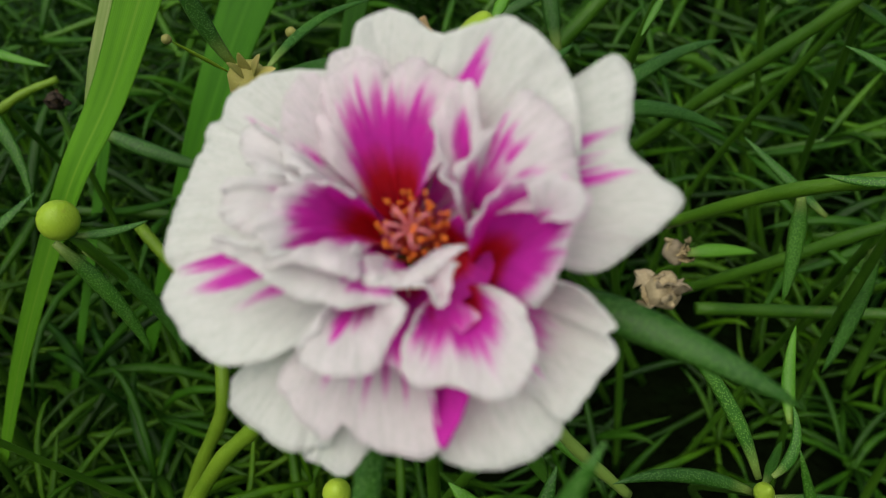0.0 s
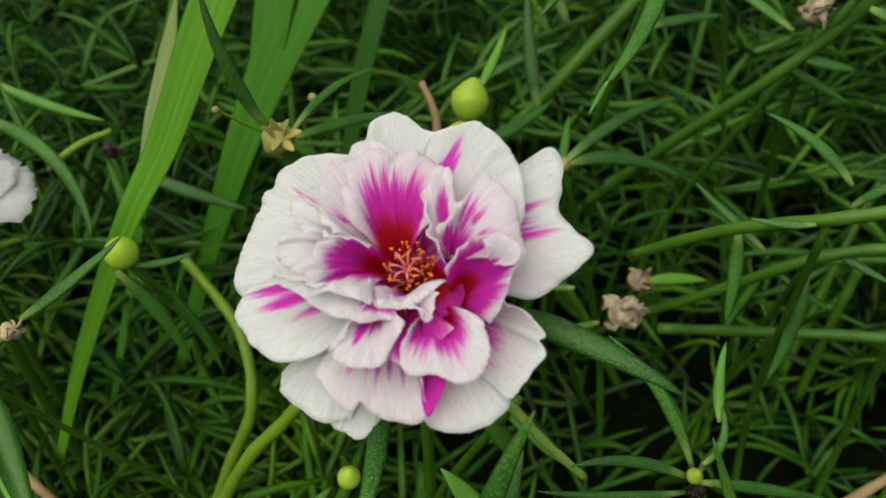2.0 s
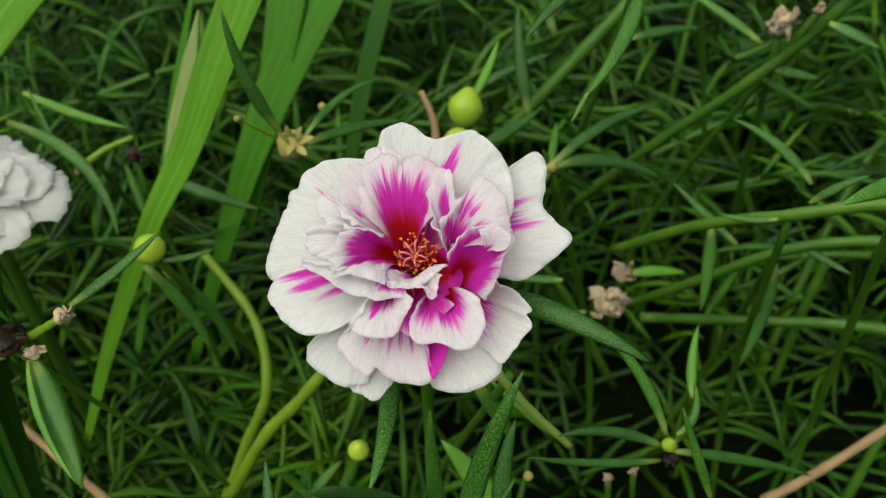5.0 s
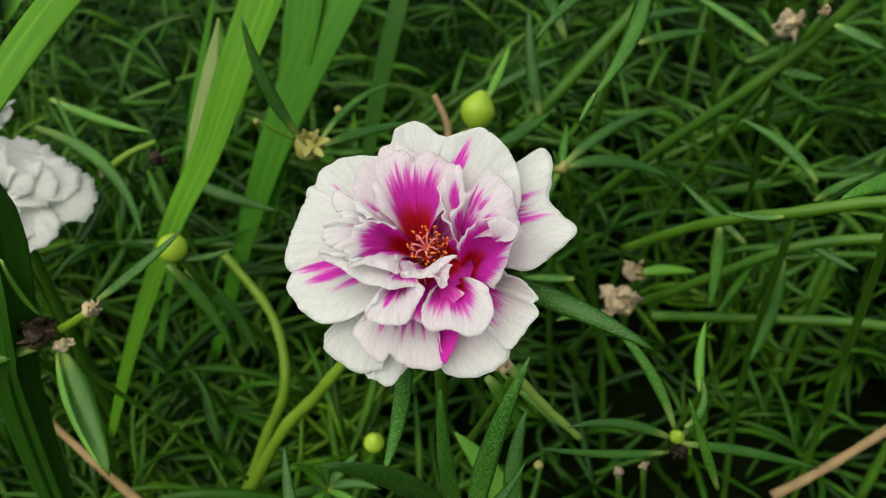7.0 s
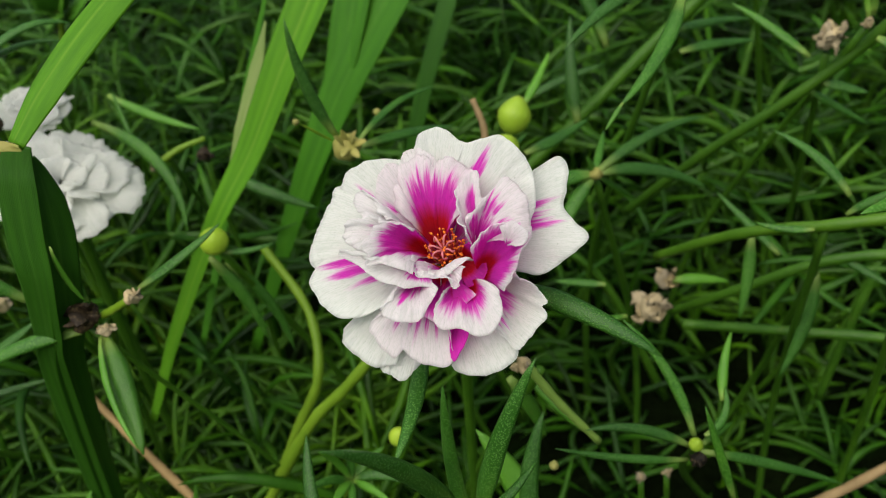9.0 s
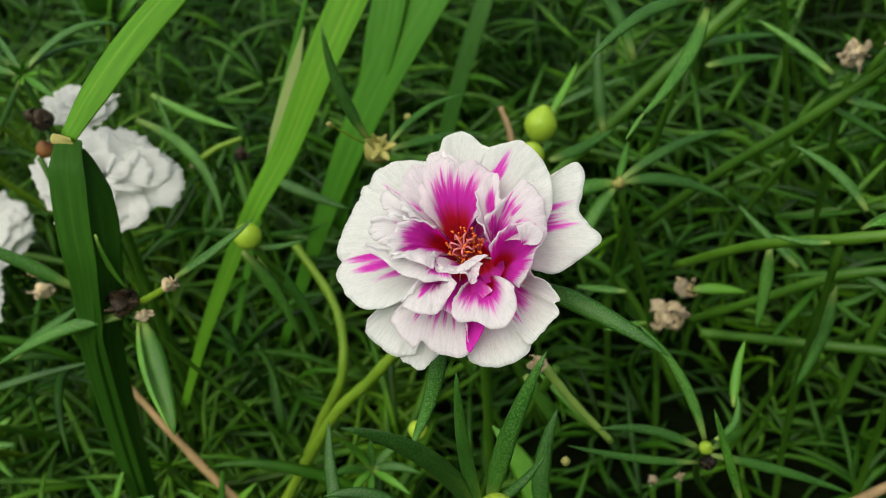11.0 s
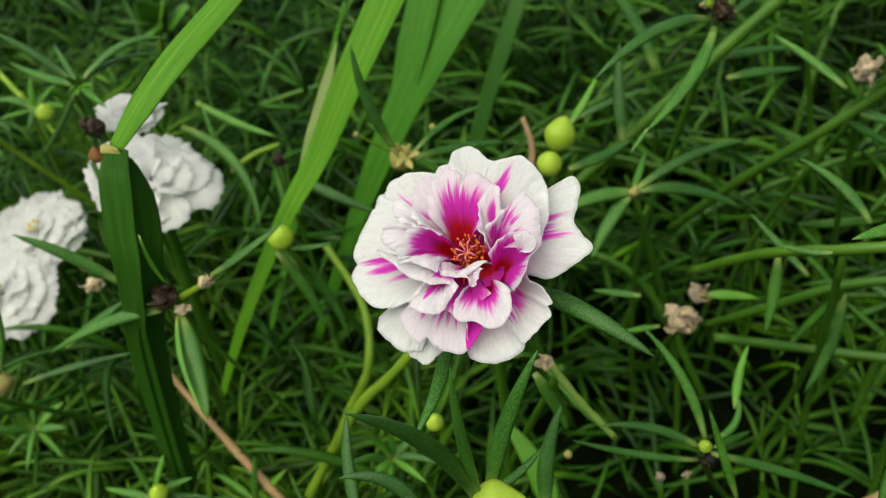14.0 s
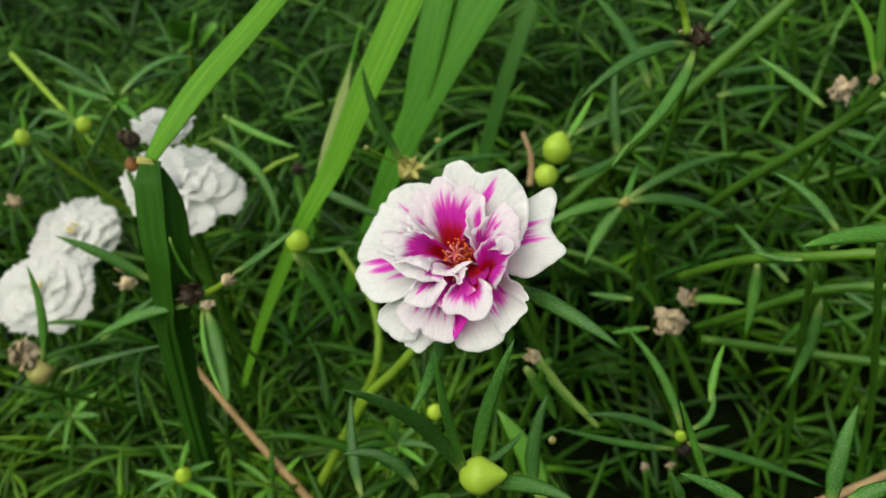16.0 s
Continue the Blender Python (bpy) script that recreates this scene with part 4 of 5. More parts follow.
leaf(s, (-0.0265, 0.1039, 0.1566), (-0.0283, 0.1009, 0.1604), 0.0022, mat=TAN, name="sepal", flat=0.25)
leaf(s, (-0.0265, 0.1039, 0.1566), (-0.0267, 0.1021, 0.1613), 0.0022, mat=TAN, name="sepal", flat=0.25)
leaf(s, (-0.0265, 0.1039, 0.1566), (-0.0239, 0.1025, 0.1607), 0.0022, mat=TAN, name="sepal", flat=0.25)
leaf(s, (-0.0265, 0.1039, 0.1566), (-0.0219, 0.1018, 0.1588), 0.0022, mat=TAN, name="sepal", flat=0.25)
leaf(s, (-0.0265, 0.1039, 0.1566), (-0.0233, 0.0996, 0.1563), 0.0022, mat=TAN, name="sepal", flat=0.25)
leaf(s, (-0.0265, 0.1039, 0.1566), (-0.0267, 0.0989, 0.1569), 0.0022, mat=TAN, name="sepal", flat=0.25)
leaf(s, (-0.0287, 0.1053, 0.1578), (-0.0348, 0.1052, 0.1834), 0.0027, bow=(-0.0013, -0.0007, -0.0004), label="dark green curved leaf")
leaf(s, (-0.0299, 0.1055, 0.1569), (-0.0334, 0.0960, 0.1664), 0.0012, mat=STEM)
bud(s, (-0.0335, 0.0960, 0.1664), 0.00066, (-0.90, -0.35, 0.44), TAN, name='dry_tip', point=0.1)
leaf(s, (-0.0248, 0.1076, 0.1558), (-0.0121, 0.1338, 0.1547), 0.0021, bow=(-0.0008, 0.0008, 0.0015))
bud(s, (-0.0227, 0.1178, 0.1567), 0.00087, (0.06, 0.26, 1.04), TAN, name='dry_tip', point=0.1)
leaf(s, (-0.0255, 0.1093, 0.1532), (-0.0070, 0.1295, 0.1465), 0.0029, bow=(-0.0000, 0.0005, 0.0007))
# ---------------------------------------------------------------- buds behind the bloom
s = shoot("portulaca_shoot", (0.0048, 0.1247, 0.1399), "portulaca shoot with two round yellow-green buds")
bud(s, (0.0062, 0.1279, 0.1491), 0.00386, (0.25, 0.42, 0.82), BUD, point=0.3, label='round yellow-green bud')
bud(s, (0.0045, 0.1190, 0.1463), 0.00305, (0.18, -0.34, 0.86), BUD, point=0.15, label='round yellow-green bud')
leaf(s, (0.0080, 0.1316, 0.1498), (0.0143, 0.1453, 0.1572), 0.0024, bow=(0.0003, -0.0001, -0.0003), mat=LEAF_PALE)
stem(s, ((-0.0006, 0.1234, 0.1405), (-0.0008, 0.1287, 0.1461), (-0.0034, 0.1330, 0.1515)), 0.00105, 0.00068, STRAW, "dry_stalk", label="withered brown stalk")
leaf(s, (0.0086, 0.1247, 0.1417), (0.0237, 0.1417, 0.1411), 0.0034, bow=(0.0000, -0.0004, -0.0005))
leaf(s, (0.0022, 0.1223, 0.1413), (0.0088, 0.1364, 0.1402), 0.0024)
# ---------------------------------------------------------------- shoots on the far side
s = shoot("portulaca_shoot", (0.0395, 0.1141, 0.1841), "portulaca shoot with a withered black tip and long leaves")
withered(s, (0.0398, 0.1135, 0.1849), 0.0030, DARK, 21, 9)
withered(s, (0.0370, 0.1126, 0.1866), 0.0016, DRY, 22, 5)
leaf(s, (0.0380, 0.1132, 0.1835), (0.0167, 0.0877, 0.1823), 0.0033, bow=(-0.0001, 0.0018, 0.0025))
leaf(s, (0.0388, 0.1124, 0.1820), (0.0259, 0.0862, 0.1725), 0.0031, bow=(0.0016, -0.0000, -0.0008))
leaf(s, (0.0264, 0.0867, 0.1730), (0.0234, 0.0824, 0.1702), 0.0010, mat=LEAF_PALE, name="leaf_tip")
stem(s, ((0.0371, 0.1083, 0.1877), (0.0362, 0.1088, 0.1923), (0.0330, 0.1055, 0.2016)), 0.00083, 0.00067, STEM)
leaf(s, (0.0410, 0.1115, 0.1870), (0.0493, 0.1132, 0.1963), 0.0026)
leaf(s, (0.0418, 0.1126, 0.1846), (0.0470, 0.1180, 0.1862), 0.0019)
s = shoot("portulaca_shoot", (0.0242, 0.1207, 0.1381), "portulaca shoot with spreading green leaves", thick=0.0009)
bud(s, (0.0243, 0.1198, 0.1386), 0.00145, (0.18, -0.34, 0.86), TAN, name='shoot_tip', point=0.2, lumps=0.4)
leaf(s, (0.0242, 0.1207, 0.1381), (0.0516, 0.1433, 0.1398), 0.0030, bow=(-0.0001, 0.0014, 0.0020))
leaf(s, (0.0242, 0.1207, 0.1381), (0.0513, 0.1306, 0.1275), 0.0036, bow=(-0.0001, 0.0015, 0.0022))
leaf(s, (0.0242, 0.1207, 0.1381), (0.0151, 0.1081, 0.1265), 0.0038, bow=(-0.0009, 0.0001, 0.0006))
leaf(s, (0.0242, 0.1207, 0.1381), (0.0055, 0.1103, 0.1372), 0.0041, bow=(-0.0001, 0.0008, 0.0012))
leaf(s, (0.0242, 0.1207, 0.1381), (0.0222, 0.1181, 0.1443), 0.0017)
leaf(s, (0.0242, 0.1207, 0.1381), (0.0270, 0.1362, 0.1407), 0.0021)
leaf(s, (0.0242, 0.1207, 0.1381), (0.0352, 0.1326, 0.1233), 0.0021)
s = shoot("portulaca_shoot", (0.0749, 0.1389, 0.1569), "thick olive portulaca stem with a withered tan flower")
withered(s, (0.0746, 0.1385, 0.1601), 0.0040, DRY, 23, 10)
stem(s, ((0.0905, 0.1342, 0.1718), (0.0816, 0.1380, 0.1581), (0.0685, 0.1421, 0.1430), (0.0522, 0.1509, 0.1236), (0.0357, 0.1650, 0.0974)), 0.00135, 0.0013, STEM_OLIVE)
leaf(s, (0.0719, 0.1396, 0.1558), (0.0557, 0.1501, 0.1651), 0.0026, bow=(-0.0000, 0.0003, 0.0005))
leaf(s, (0.0757, 0.1410, 0.1489), (0.0864, 0.1400, 0.1463), 0.0029)
leaf(s, (0.0719, 0.1415, 0.1477), (0.0904, 0.1458, 0.1349), 0.0024)
s = shoot("portulaca_shoot", (0.0812, 0.1344, 0.1656), "portulaca shoot tip with upright pale leaves")
leaf(s, (0.0807, 0.1347, 0.1662), (0.0724, 0.1378, 0.1849), 0.0024, bow=(0.0017, 0.0009, 0.0004), mat=LEAF_PALE)
leaf(s, (0.0817, 0.1353, 0.1666), (0.0795, 0.1361, 0.1865), 0.0028, mat=LEAF_PALE)
leaf(s, (0.0821, 0.1317, 0.1632), (0.0911, 0.1257, 0.1597), 0.0031)
withered(s, (0.0807, 0.1341, 0.1654), 0.0018, DRY, 24, 5)
s = shoot("portulaca_shoot", (0.0667, 0.1808, 0.1657), "thick olive portulaca stem leaning across the bed")
stem(s, ((0.0753, 0.1753, 0.1827), (0.0637, 0.1708, 0.1709), (0.0443, 0.1667, 0.1525), (0.0245, 0.1617, 0.1331), (0.0026, 0.1556, 0.1131)), 0.0020, 0.0015, STEM_OLIVE)
leaf(s, (0.0444, 0.1662, 0.1518), (0.0694, 0.1857, 0.1466), 0.0030, bow=(-0.0000, 0.0006, 0.0008))
leaf(s, (0.0478, 0.1661, 0.1466), (0.0689, 0.1773, 0.1440), 0.0033, bow=(-0.0000, 0.0004, 0.0005))
leaf(s, (0.0289, 0.1626, 0.1501), (0.0108, 0.1703, 0.1776), 0.0039, bow=(0.0021, 0.0011, 0.0005))
leaf(s, (0.0034, 0.1760, 0.1623), (-0.0054, 0.1706, 0.1764), 0.0023)
leaf(s, (0.0213, 0.1448, 0.1376), (0.0195, 0.1573, 0.1610), 0.0035, bow=(-0.0008, -0.0002, 0.0001))
leaf(s, (0.0068, 0.1544, 0.1396), (0.0289, 0.1649, 0.1445), 0.0027, bow=(-0.0000, 0.0005, 0.0007))
s = shoot("portulaca_shoot", (0.0657, 0.0928, 0.1429), "bright green portulaca stem with side leaves")
stem(s, ((0.0890, 0.0853, 0.1487), (0.0778, 0.0893, 0.1469), (0.0657, 0.0928, 0.1429), (0.0520, 0.1025, 0.1341), (0.0386, 0.1169, 0.1177)), 0.0013, 0.0011, STEM_MID)
leaf(s, (0.0712, 0.0989, 0.1454), (0.0572, 0.1069, 0.1557), 0.0025, bow=(0.0012, 0.0009, 0.0007))
leaf(s, (0.0688, 0.0929, 0.1453), (0.0771, 0.0905, 0.1524), 0.0019, bow=(-0.0000, 0.0003, 0.0004))
leaf(s, (0.0634, 0.0919, 0.1427), (0.0532, 0.0948, 0.1424), 0.0017, bow=(0.0000, -0.0003, -0.0004))
leaf(s, (0.0563, 0.1066, 0.1309), (0.0547, 0.0998, 0.1133), 0.0030, bow=(0.0005, 0.0001, -0.0001))
s = shoot("portulaca_shoot", (0.0720, 0.0706, 0.1623), "fleshy dark leaf of a near portulaca shoot")
leaf(s, (0.0789, 0.0706, 0.1645), (0.0566, 0.0581, 0.1695), 0.0039, bow=(-0.0000, 0.0006, 0.0008))
s = shoot("portulaca_shoot", (0.0710, 0.1061, 0.1237), "green portulaca stem with hanging leaves")
stem(s, ((0.0961, 0.0994, 0.1299), (0.0833, 0.1030, 0.1281), (0.0710, 0.1061, 0.1237), (0.0571, 0.1121, 0.1116), (0.0442, 0.1223, 0.0961)), 0.00125, 0.00112, STEM_OLIVE)
leaf(s, (0.0721, 0.1092, 0.1187), (0.0662, 0.1019, 0.0934), 0.0034, bow=(0.0017, 0.0004, -0.0002))
leaf(s, (0.0745, 0.1061, 0.1257), (0.0831, 0.0974, 0.1240), 0.0021)
leaf(s, (0.0652, 0.1142, 0.1198), (0.0519, 0.1241, 0.1306), 0.0023)
s = shoot("portulaca_shoot", (0.0377, 0.1113, 0.1068), "portulaca shoot with a withered pinkish tan bloom")
withered(s, (0.0376, 0.1096, 0.1079), 0.0050, DRY, 25, 12)
withered(s, (0.0407, 0.1174, 0.1103), 0.0036, DRY, 26, 8)
leaf(s, (0.0425, 0.1160, 0.1111), (0.0559, 0.1169, 0.1099), 0.0030, bow=(-0.0000, 0.0003, 0.0005), mat=LEAF_PALE)
leaf(s, (0.0319, 0.1091, 0.1062), (0.0219, 0.1043, 0.1075), 0.0018)
stem(s, ((0.0454, 0.1137, 0.0995), (0.0689, 0.1157, 0.0955), (0.0913, 0.1121, 0.0965), (0.1055, 0.1095, 0.0955)), 0.00123, 0.00142, STEM_OLIVE)
leaf(s, (0.0271, 0.1148, 0.1110), (0.0149, 0.1169, 0.1104), 0.0022)
s = shoot("portulaca_shoot", (0.0898, 0.1289, 0.0904), "slanting olive portulaca stem")
stem(s, ((0.0928, 0.1270, 0.1042), (0.0895, 0.1254, 0.0893), (0.0860, 0.1245, 0.0631)), 0.00120, 0.00116, STEM_OLIVE)
s = shoot("portulaca_shoot", (0.0397, 0.0612, 0.1175), "portulaca shoot with spreading leaves and a dark withered tip")
bud(s, (0.0394, 0.0597, 0.1191), 0.00130, (0.18, -0.34, 0.86), BUD, name='shoot_tip', point=0.4)
withered(s, (0.0405, 0.0605, 0.1144), 0.0021, DARK, 27, 7)
leaf(s, (0.0390, 0.0608, 0.1173), (0.0199, 0.0569, 0.1256), 0.0021, bow=(-0.0001, 0.0010, 0.0014))
leaf(s, (0.0385, 0.0600, 0.1147), (0.0146, 0.0527, 0.1257), 0.0017, bow=(0.0000, -0.0004, -0.0006))
leaf(s, (0.0395, 0.0620, 0.1187), (0.0269, 0.0726, 0.1372), 0.0022, bow=(0.0016, 0.0009, 0.0006))
leaf(s, (0.0414, 0.0624, 0.1185), (0.0460, 0.0714, 0.1219), 0.0017, bow=(0.0017, -0.0003, -0.0012))
leaf(s, (0.0456, 0.0697, 0.1197), (0.0483, 0.0809, 0.1270), 0.0021, bow=(-0.0007, -0.0002, 0.0001), mat=LEAF_PALE)
leaf(s, (0.0408, 0.0613, 0.1154), (0.0710, 0.0684, 0.0978), 0.0022, bow=(-0.0000, 0.0004, 0.0006))
leaf(s, (0.0417, 0.0643, 0.1139), (0.0515, 0.0812, 0.1012), 0.0018)
leaf(s, (0.0447, 0.0505, 0.1163), (0.0385, 0.0536, 0.1357), 0.0018)
# ---------------------------------------------------------------- near leaves at the edges
s = shoot("portulaca_shoot", (0.0646, 0.0339, 0.1288), "near portulaca leaf standing upright")
leaf(s, (0.0631, 0.0339, 0.1330), (0.0663, 0.0434, 0.1483), 0.0032, bow=(-0.0007, -0.0002, 0.0001))
s = shoot("portulaca_shoot", (0.0491, 0.0224, 0.1409), "near portulaca leaves at the bed's edge")
leaf(s, (0.0496, 0.0223, 0.1439), (0.0380, 0.0232, 0.1503), 0.0023, bow=(-0.0000, 0.0004, 0.0006))
leaf(s, (0.0630, 0.0265, 0.1438), (0.0704, 0.0282, 0.1483), 0.0029)
leaf(s, (0.0392, 0.0288, 0.1364), (0.0369, 0.0298, 0.1423), 0.0019)
# ---------------------------------------------------------------- dry stalks and pale stems
s = thing("dry_stalk", (-0.0691, 0.0823, 0.0000), "pinkish brown dry grass stalk leaning through the leaves", "stalk", "dry stalks")
stem(s, ((-0.0987, 0.0919, 0.0940), (-0.0777, 0.0784, 0.0837), (-0.0542, 0.0646, 0.0718)), 0.00084, 0.00131, STRAW, "stalk")
s = thing("dry_stalk", (0.0706, 0.0763, 0.0000), "pinkish brown dry grass stalk leaning through the leaves", "stalk", "dry stalks")
stem(s, ((0.0676, 0.0777, 0.0769), (0.0801, 0.0815, 0.0819), (0.1036, 0.0893, 0.0947)), 0.00118, 0.00099, STRAW, "stalk")
s = thing("pale_stem", (-0.0627, 0.0772, 0.0000), "smooth yellow-green portulaca stems", "stem", "pale stems")
stem(s, ((-0.0178, 0.0753, 0.1289), (-0.0275, 0.0740, 0.1173), (-0.0384, 0.0735, 0.1038), (-0.0612, 0.0709, 0.0624)), 0.0011, 0.0014, STEM)
s = thing("pale_stem", (-0.0633, 0.0903, 0.0000), "smooth yellow-green portulaca stems", "stem", "pale stems")
stem(s, ((-0.0513, 0.1068, 0.1292), (-0.0407, 0.0979, 0.1174), (-0.0385, 0.0887, 0.1055), (-0.0456, 0.0858, 0.0904), (-0.0612, 0.0795, 0.0567)), 0.0010, 0.0014, STEM)
# ---------------------------------------------------------------- tufts in the near corner and far side
s = shoot("portulaca_shoot", (-0.0896, 0.0587, 0.0845), "leafy bright green portulaca tuft with a pale bud", mat=STEM)
leaf(s, (-0.0896, 0.0587, 0.0845), (-0.0752, 0.0623, 0.0821), 0.0020, bow=(-0.0000, 0.0003, 0.0004))
leaf(s, (-0.0896, 0.0587, 0.0845), (-0.0738, 0.0526, 0.0865), 0.0027, bow=(-0.0000, 0.0002, 0.0003), mat=LEAF_PALE)
leaf(s, (-0.0896, 0.0587, 0.0845), (-0.0898, 0.0550, 0.0746), 0.0028, bow=(-0.0000, 0.0002, 0.0002))
leaf(s, (-0.0896, 0.0587, 0.0845), (-0.0923, 0.0480, 0.0844), 0.0020, bow=(-0.0000, 0.0006, 0.0009), mat=LEAF_PALE)
leaf(s, (-0.0896, 0.0587, 0.0845), (-0.0980, 0.0536, 0.0831), 0.0022, bow=(-0.0000, 0.0007, 0.0009))
leaf(s, (-0.0896, 0.0587, 0.0845), (-0.1010, 0.0576, 0.0878), 0.0025, bow=(-0.0000, 0.0000, 0.0000), mat=LEAF_PALE)
leaf(s, (-0.0896, 0.0587, 0.0845), (-0.0930, 0.0606, 0.0964), 0.0022, bow=(-0.0000, 0.0004, 0.0006))
leaf(s, (-0.0896, 0.0587, 0.0845), (-0.0872, 0.0659, 0.0932), 0.0020, bow=(-0.0000, 0.0006, 0.0009), mat=LEAF_PALE)
leaf(s, (-0.0896, 0.0587, 0.0845), (-0.0786, 0.0619, 0.0899), 0.0024, bow=(-0.0000, 0.0003, 0.0005))
bud(s, (-0.0849, 0.0564, 0.0899), 0.00223, (0.15, -0.21, 0.89), BUD, point=0.3)
s = shoot("portulaca_shoot", (-0.1352, 0.0761, 0.0846), "leafy green portulaca tuft", mat=STEM)
leaf(s, (-0.1352, 0.0761, 0.0846), (-0.1250, 0.0772, 0.0853), 0.0028, bow=(-0.0000, 0.0002, 0.0002))
leaf(s, (-0.1352, 0.0761, 0.0846), (-0.1261, 0.0724, 0.0779), 0.0023, bow=(-0.0000, 0.0003, 0.0004), mat=LEAF_PALE)
leaf(s, (-0.1352, 0.0761, 0.0846), (-0.1308, 0.0642, 0.0818), 0.0023, bow=(-0.0001, 0.0008, 0.0011))
leaf(s, (-0.1352, 0.0761, 0.0846), (-0.1390, 0.0675, 0.0824), 0.0025, bow=(-0.0000, 0.0006, 0.0009), mat=LEAF_PALE)
leaf(s, (-0.1352, 0.0761, 0.0846), (-0.1414, 0.0670, 0.0930), 0.0027, bow=(-0.0000, 0.0002, 0.0003))
leaf(s, (-0.1352, 0.0761, 0.0846), (-0.1406, 0.0740, 0.0962), 0.0024, bow=(-0.0001, 0.0008, 0.0011), mat=LEAF_PALE)
leaf(s, (-0.1352, 0.0761, 0.0846), (-0.1344, 0.0797, 0.0949), 0.0023, bow=(-0.0000, 0.0002, 0.0003))
leaf(s, (-0.1352, 0.0761, 0.0846), (-0.1277, 0.0826, 0.0896), 0.0031, bow=(-0.0000, 0.0003, 0.0005), mat=LEAF_PALE)
s = shoot("portulaca_shoot", (-0.1630, 0.1322, 0.1484), "leafy portulaca tuft with a yellow-green bud", mat=STEM)
leaf(s, (-0.1630, 0.1322, 0.1484), (-0.1487, 0.1279, 0.1501), 0.0023, bow=(-0.0001, 0.0009, 0.0014))
leaf(s, (-0.1630, 0.1322, 0.1484), (-0.1561, 0.1286, 0.1402), 0.0033, bow=(-0.0000, 0.0001, 0.0001), mat=LEAF_PALE)
leaf(s, (-0.1630, 0.1322, 0.1484), (-0.1607, 0.1246, 0.1435), 0.0025, bow=(-0.0001, 0.0007, 0.0010))
leaf(s, (-0.1630, 0.1322, 0.1484), (-0.1708, 0.1283, 0.1468), 0.0032, bow=(-0.0000, 0.0002, 0.0003), mat=LEAF_PALE)
leaf(s, (-0.1630, 0.1322, 0.1484), (-0.1664, 0.1249, 0.1590), 0.0024, bow=(-0.0000, 0.0004, 0.0006))
leaf(s, (-0.1630, 0.1322, 0.1484), (-0.1610, 0.1337, 0.1587), 0.0031, bow=(-0.0000, 0.0006, 0.0009), mat=LEAF_PALE)
leaf(s, (-0.1630, 0.1322, 0.1484), (-0.1592, 0.1398, 0.1530), 0.0024, bow=(-0.0001, 0.0007, 0.0010))
bud(s, (-0.1594, 0.1275, 0.1509), 0.00263, (0.15, -0.21, 0.89), BUD, point=0.3)
s = shoot("portulaca_shoot", (-0.1622, 0.1542, 0.1433), "leafy portulaca tuft with a small bud", mat=STEM)
leaf(s, (-0.1622, 0.1542, 0.1433), (-0.1456, 0.1486, 0.1473), 0.0026, bow=(-0.0000, 0.0005, 0.0007))
leaf(s, (-0.1622, 0.1542, 0.1433), (-0.1519, 0.1467, 0.1407), 0.0035, bow=(-0.0000, 0.0006, 0.0008), mat=LEAF_PALE)
leaf(s, (-0.1622, 0.1542, 0.1433), (-0.1623, 0.1488, 0.1383), 0.0033, bow=(-0.0001, 0.0011, 0.0016))
leaf(s, (-0.1622, 0.1542, 0.1433), (-0.1683, 0.1450, 0.1444), 0.0025, bow=(-0.0000, 0.0001, 0.0001), mat=LEAF_PALE)
leaf(s, (-0.1622, 0.1542, 0.1433), (-0.1730, 0.1521, 0.1475), 0.0030, bow=(-0.0001, 0.0009, 0.0013))
leaf(s, (-0.1622, 0.1542, 0.1433), (-0.1603, 0.1560, 0.1535), 0.0033, bow=(-0.0000, 0.0003, 0.0004), mat=LEAF_PALE)
leaf(s, (-0.1622, 0.1542, 0.1433), (-0.1519, 0.1560, 0.1514), 0.0031, bow=(-0.0000, 0.0000, 0.0001))
bud(s, (-0.1544, 0.1497, 0.1442), 0.00284, (0.15, -0.21, 0.89), BUD, point=0.3)
s = shoot("portulaca_shoot", (-0.0258, 0.0614, 0.1044), "leafy green portulaca tuft under the bloom", mat=STEM)
leaf(s, (-0.0258, 0.0614, 0.1044), (-0.0149, 0.0607, 0.1051), 0.0022, bow=(-0.0001, 0.0007, 0.0010))
leaf(s, (-0.0258, 0.0614, 0.1044), (-0.0161, 0.0551, 0.1057), 0.0019, bow=(-0.0000, 0.0003, 0.0004), mat=LEAF_PALE)
leaf(s, (-0.0258, 0.0614, 0.1044), (-0.0228, 0.0503, 0.1071), 0.0018, bow=(-0.0000, 0.0002, 0.0003))
leaf(s, (-0.0258, 0.0614, 0.1044), (-0.0278, 0.0526, 0.1064), 0.0024, bow=(-0.0000, 0.0005, 0.0007), mat=LEAF_PALE)
leaf(s, (-0.0258, 0.0614, 0.1044), (-0.0323, 0.0522, 0.1123), 0.0020, bow=(-0.0000, 0.0006, 0.0009))
leaf(s, (-0.0258, 0.0614, 0.1044), (-0.0288, 0.0563, 0.1189), 0.0020, bow=(-0.0000, 0.0007, 0.0009), mat=LEAF_PALE)
leaf(s, (-0.0258, 0.0614, 0.1044), (-0.0248, 0.0624, 0.1130), 0.0021, bow=(-0.0000, 0.0003, 0.0004))
leaf(s, (-0.0258, 0.0614, 0.1044), (-0.0197, 0.0679, 0.1072), 0.0024, bow=(-0.0000, 0.0002, 0.0003), mat=LEAF_PALE)
bud(s, (-0.0154, 0.0643, 0.1143), 0.00197, (0.15, -0.21, 0.89), BUD, point=0.3)
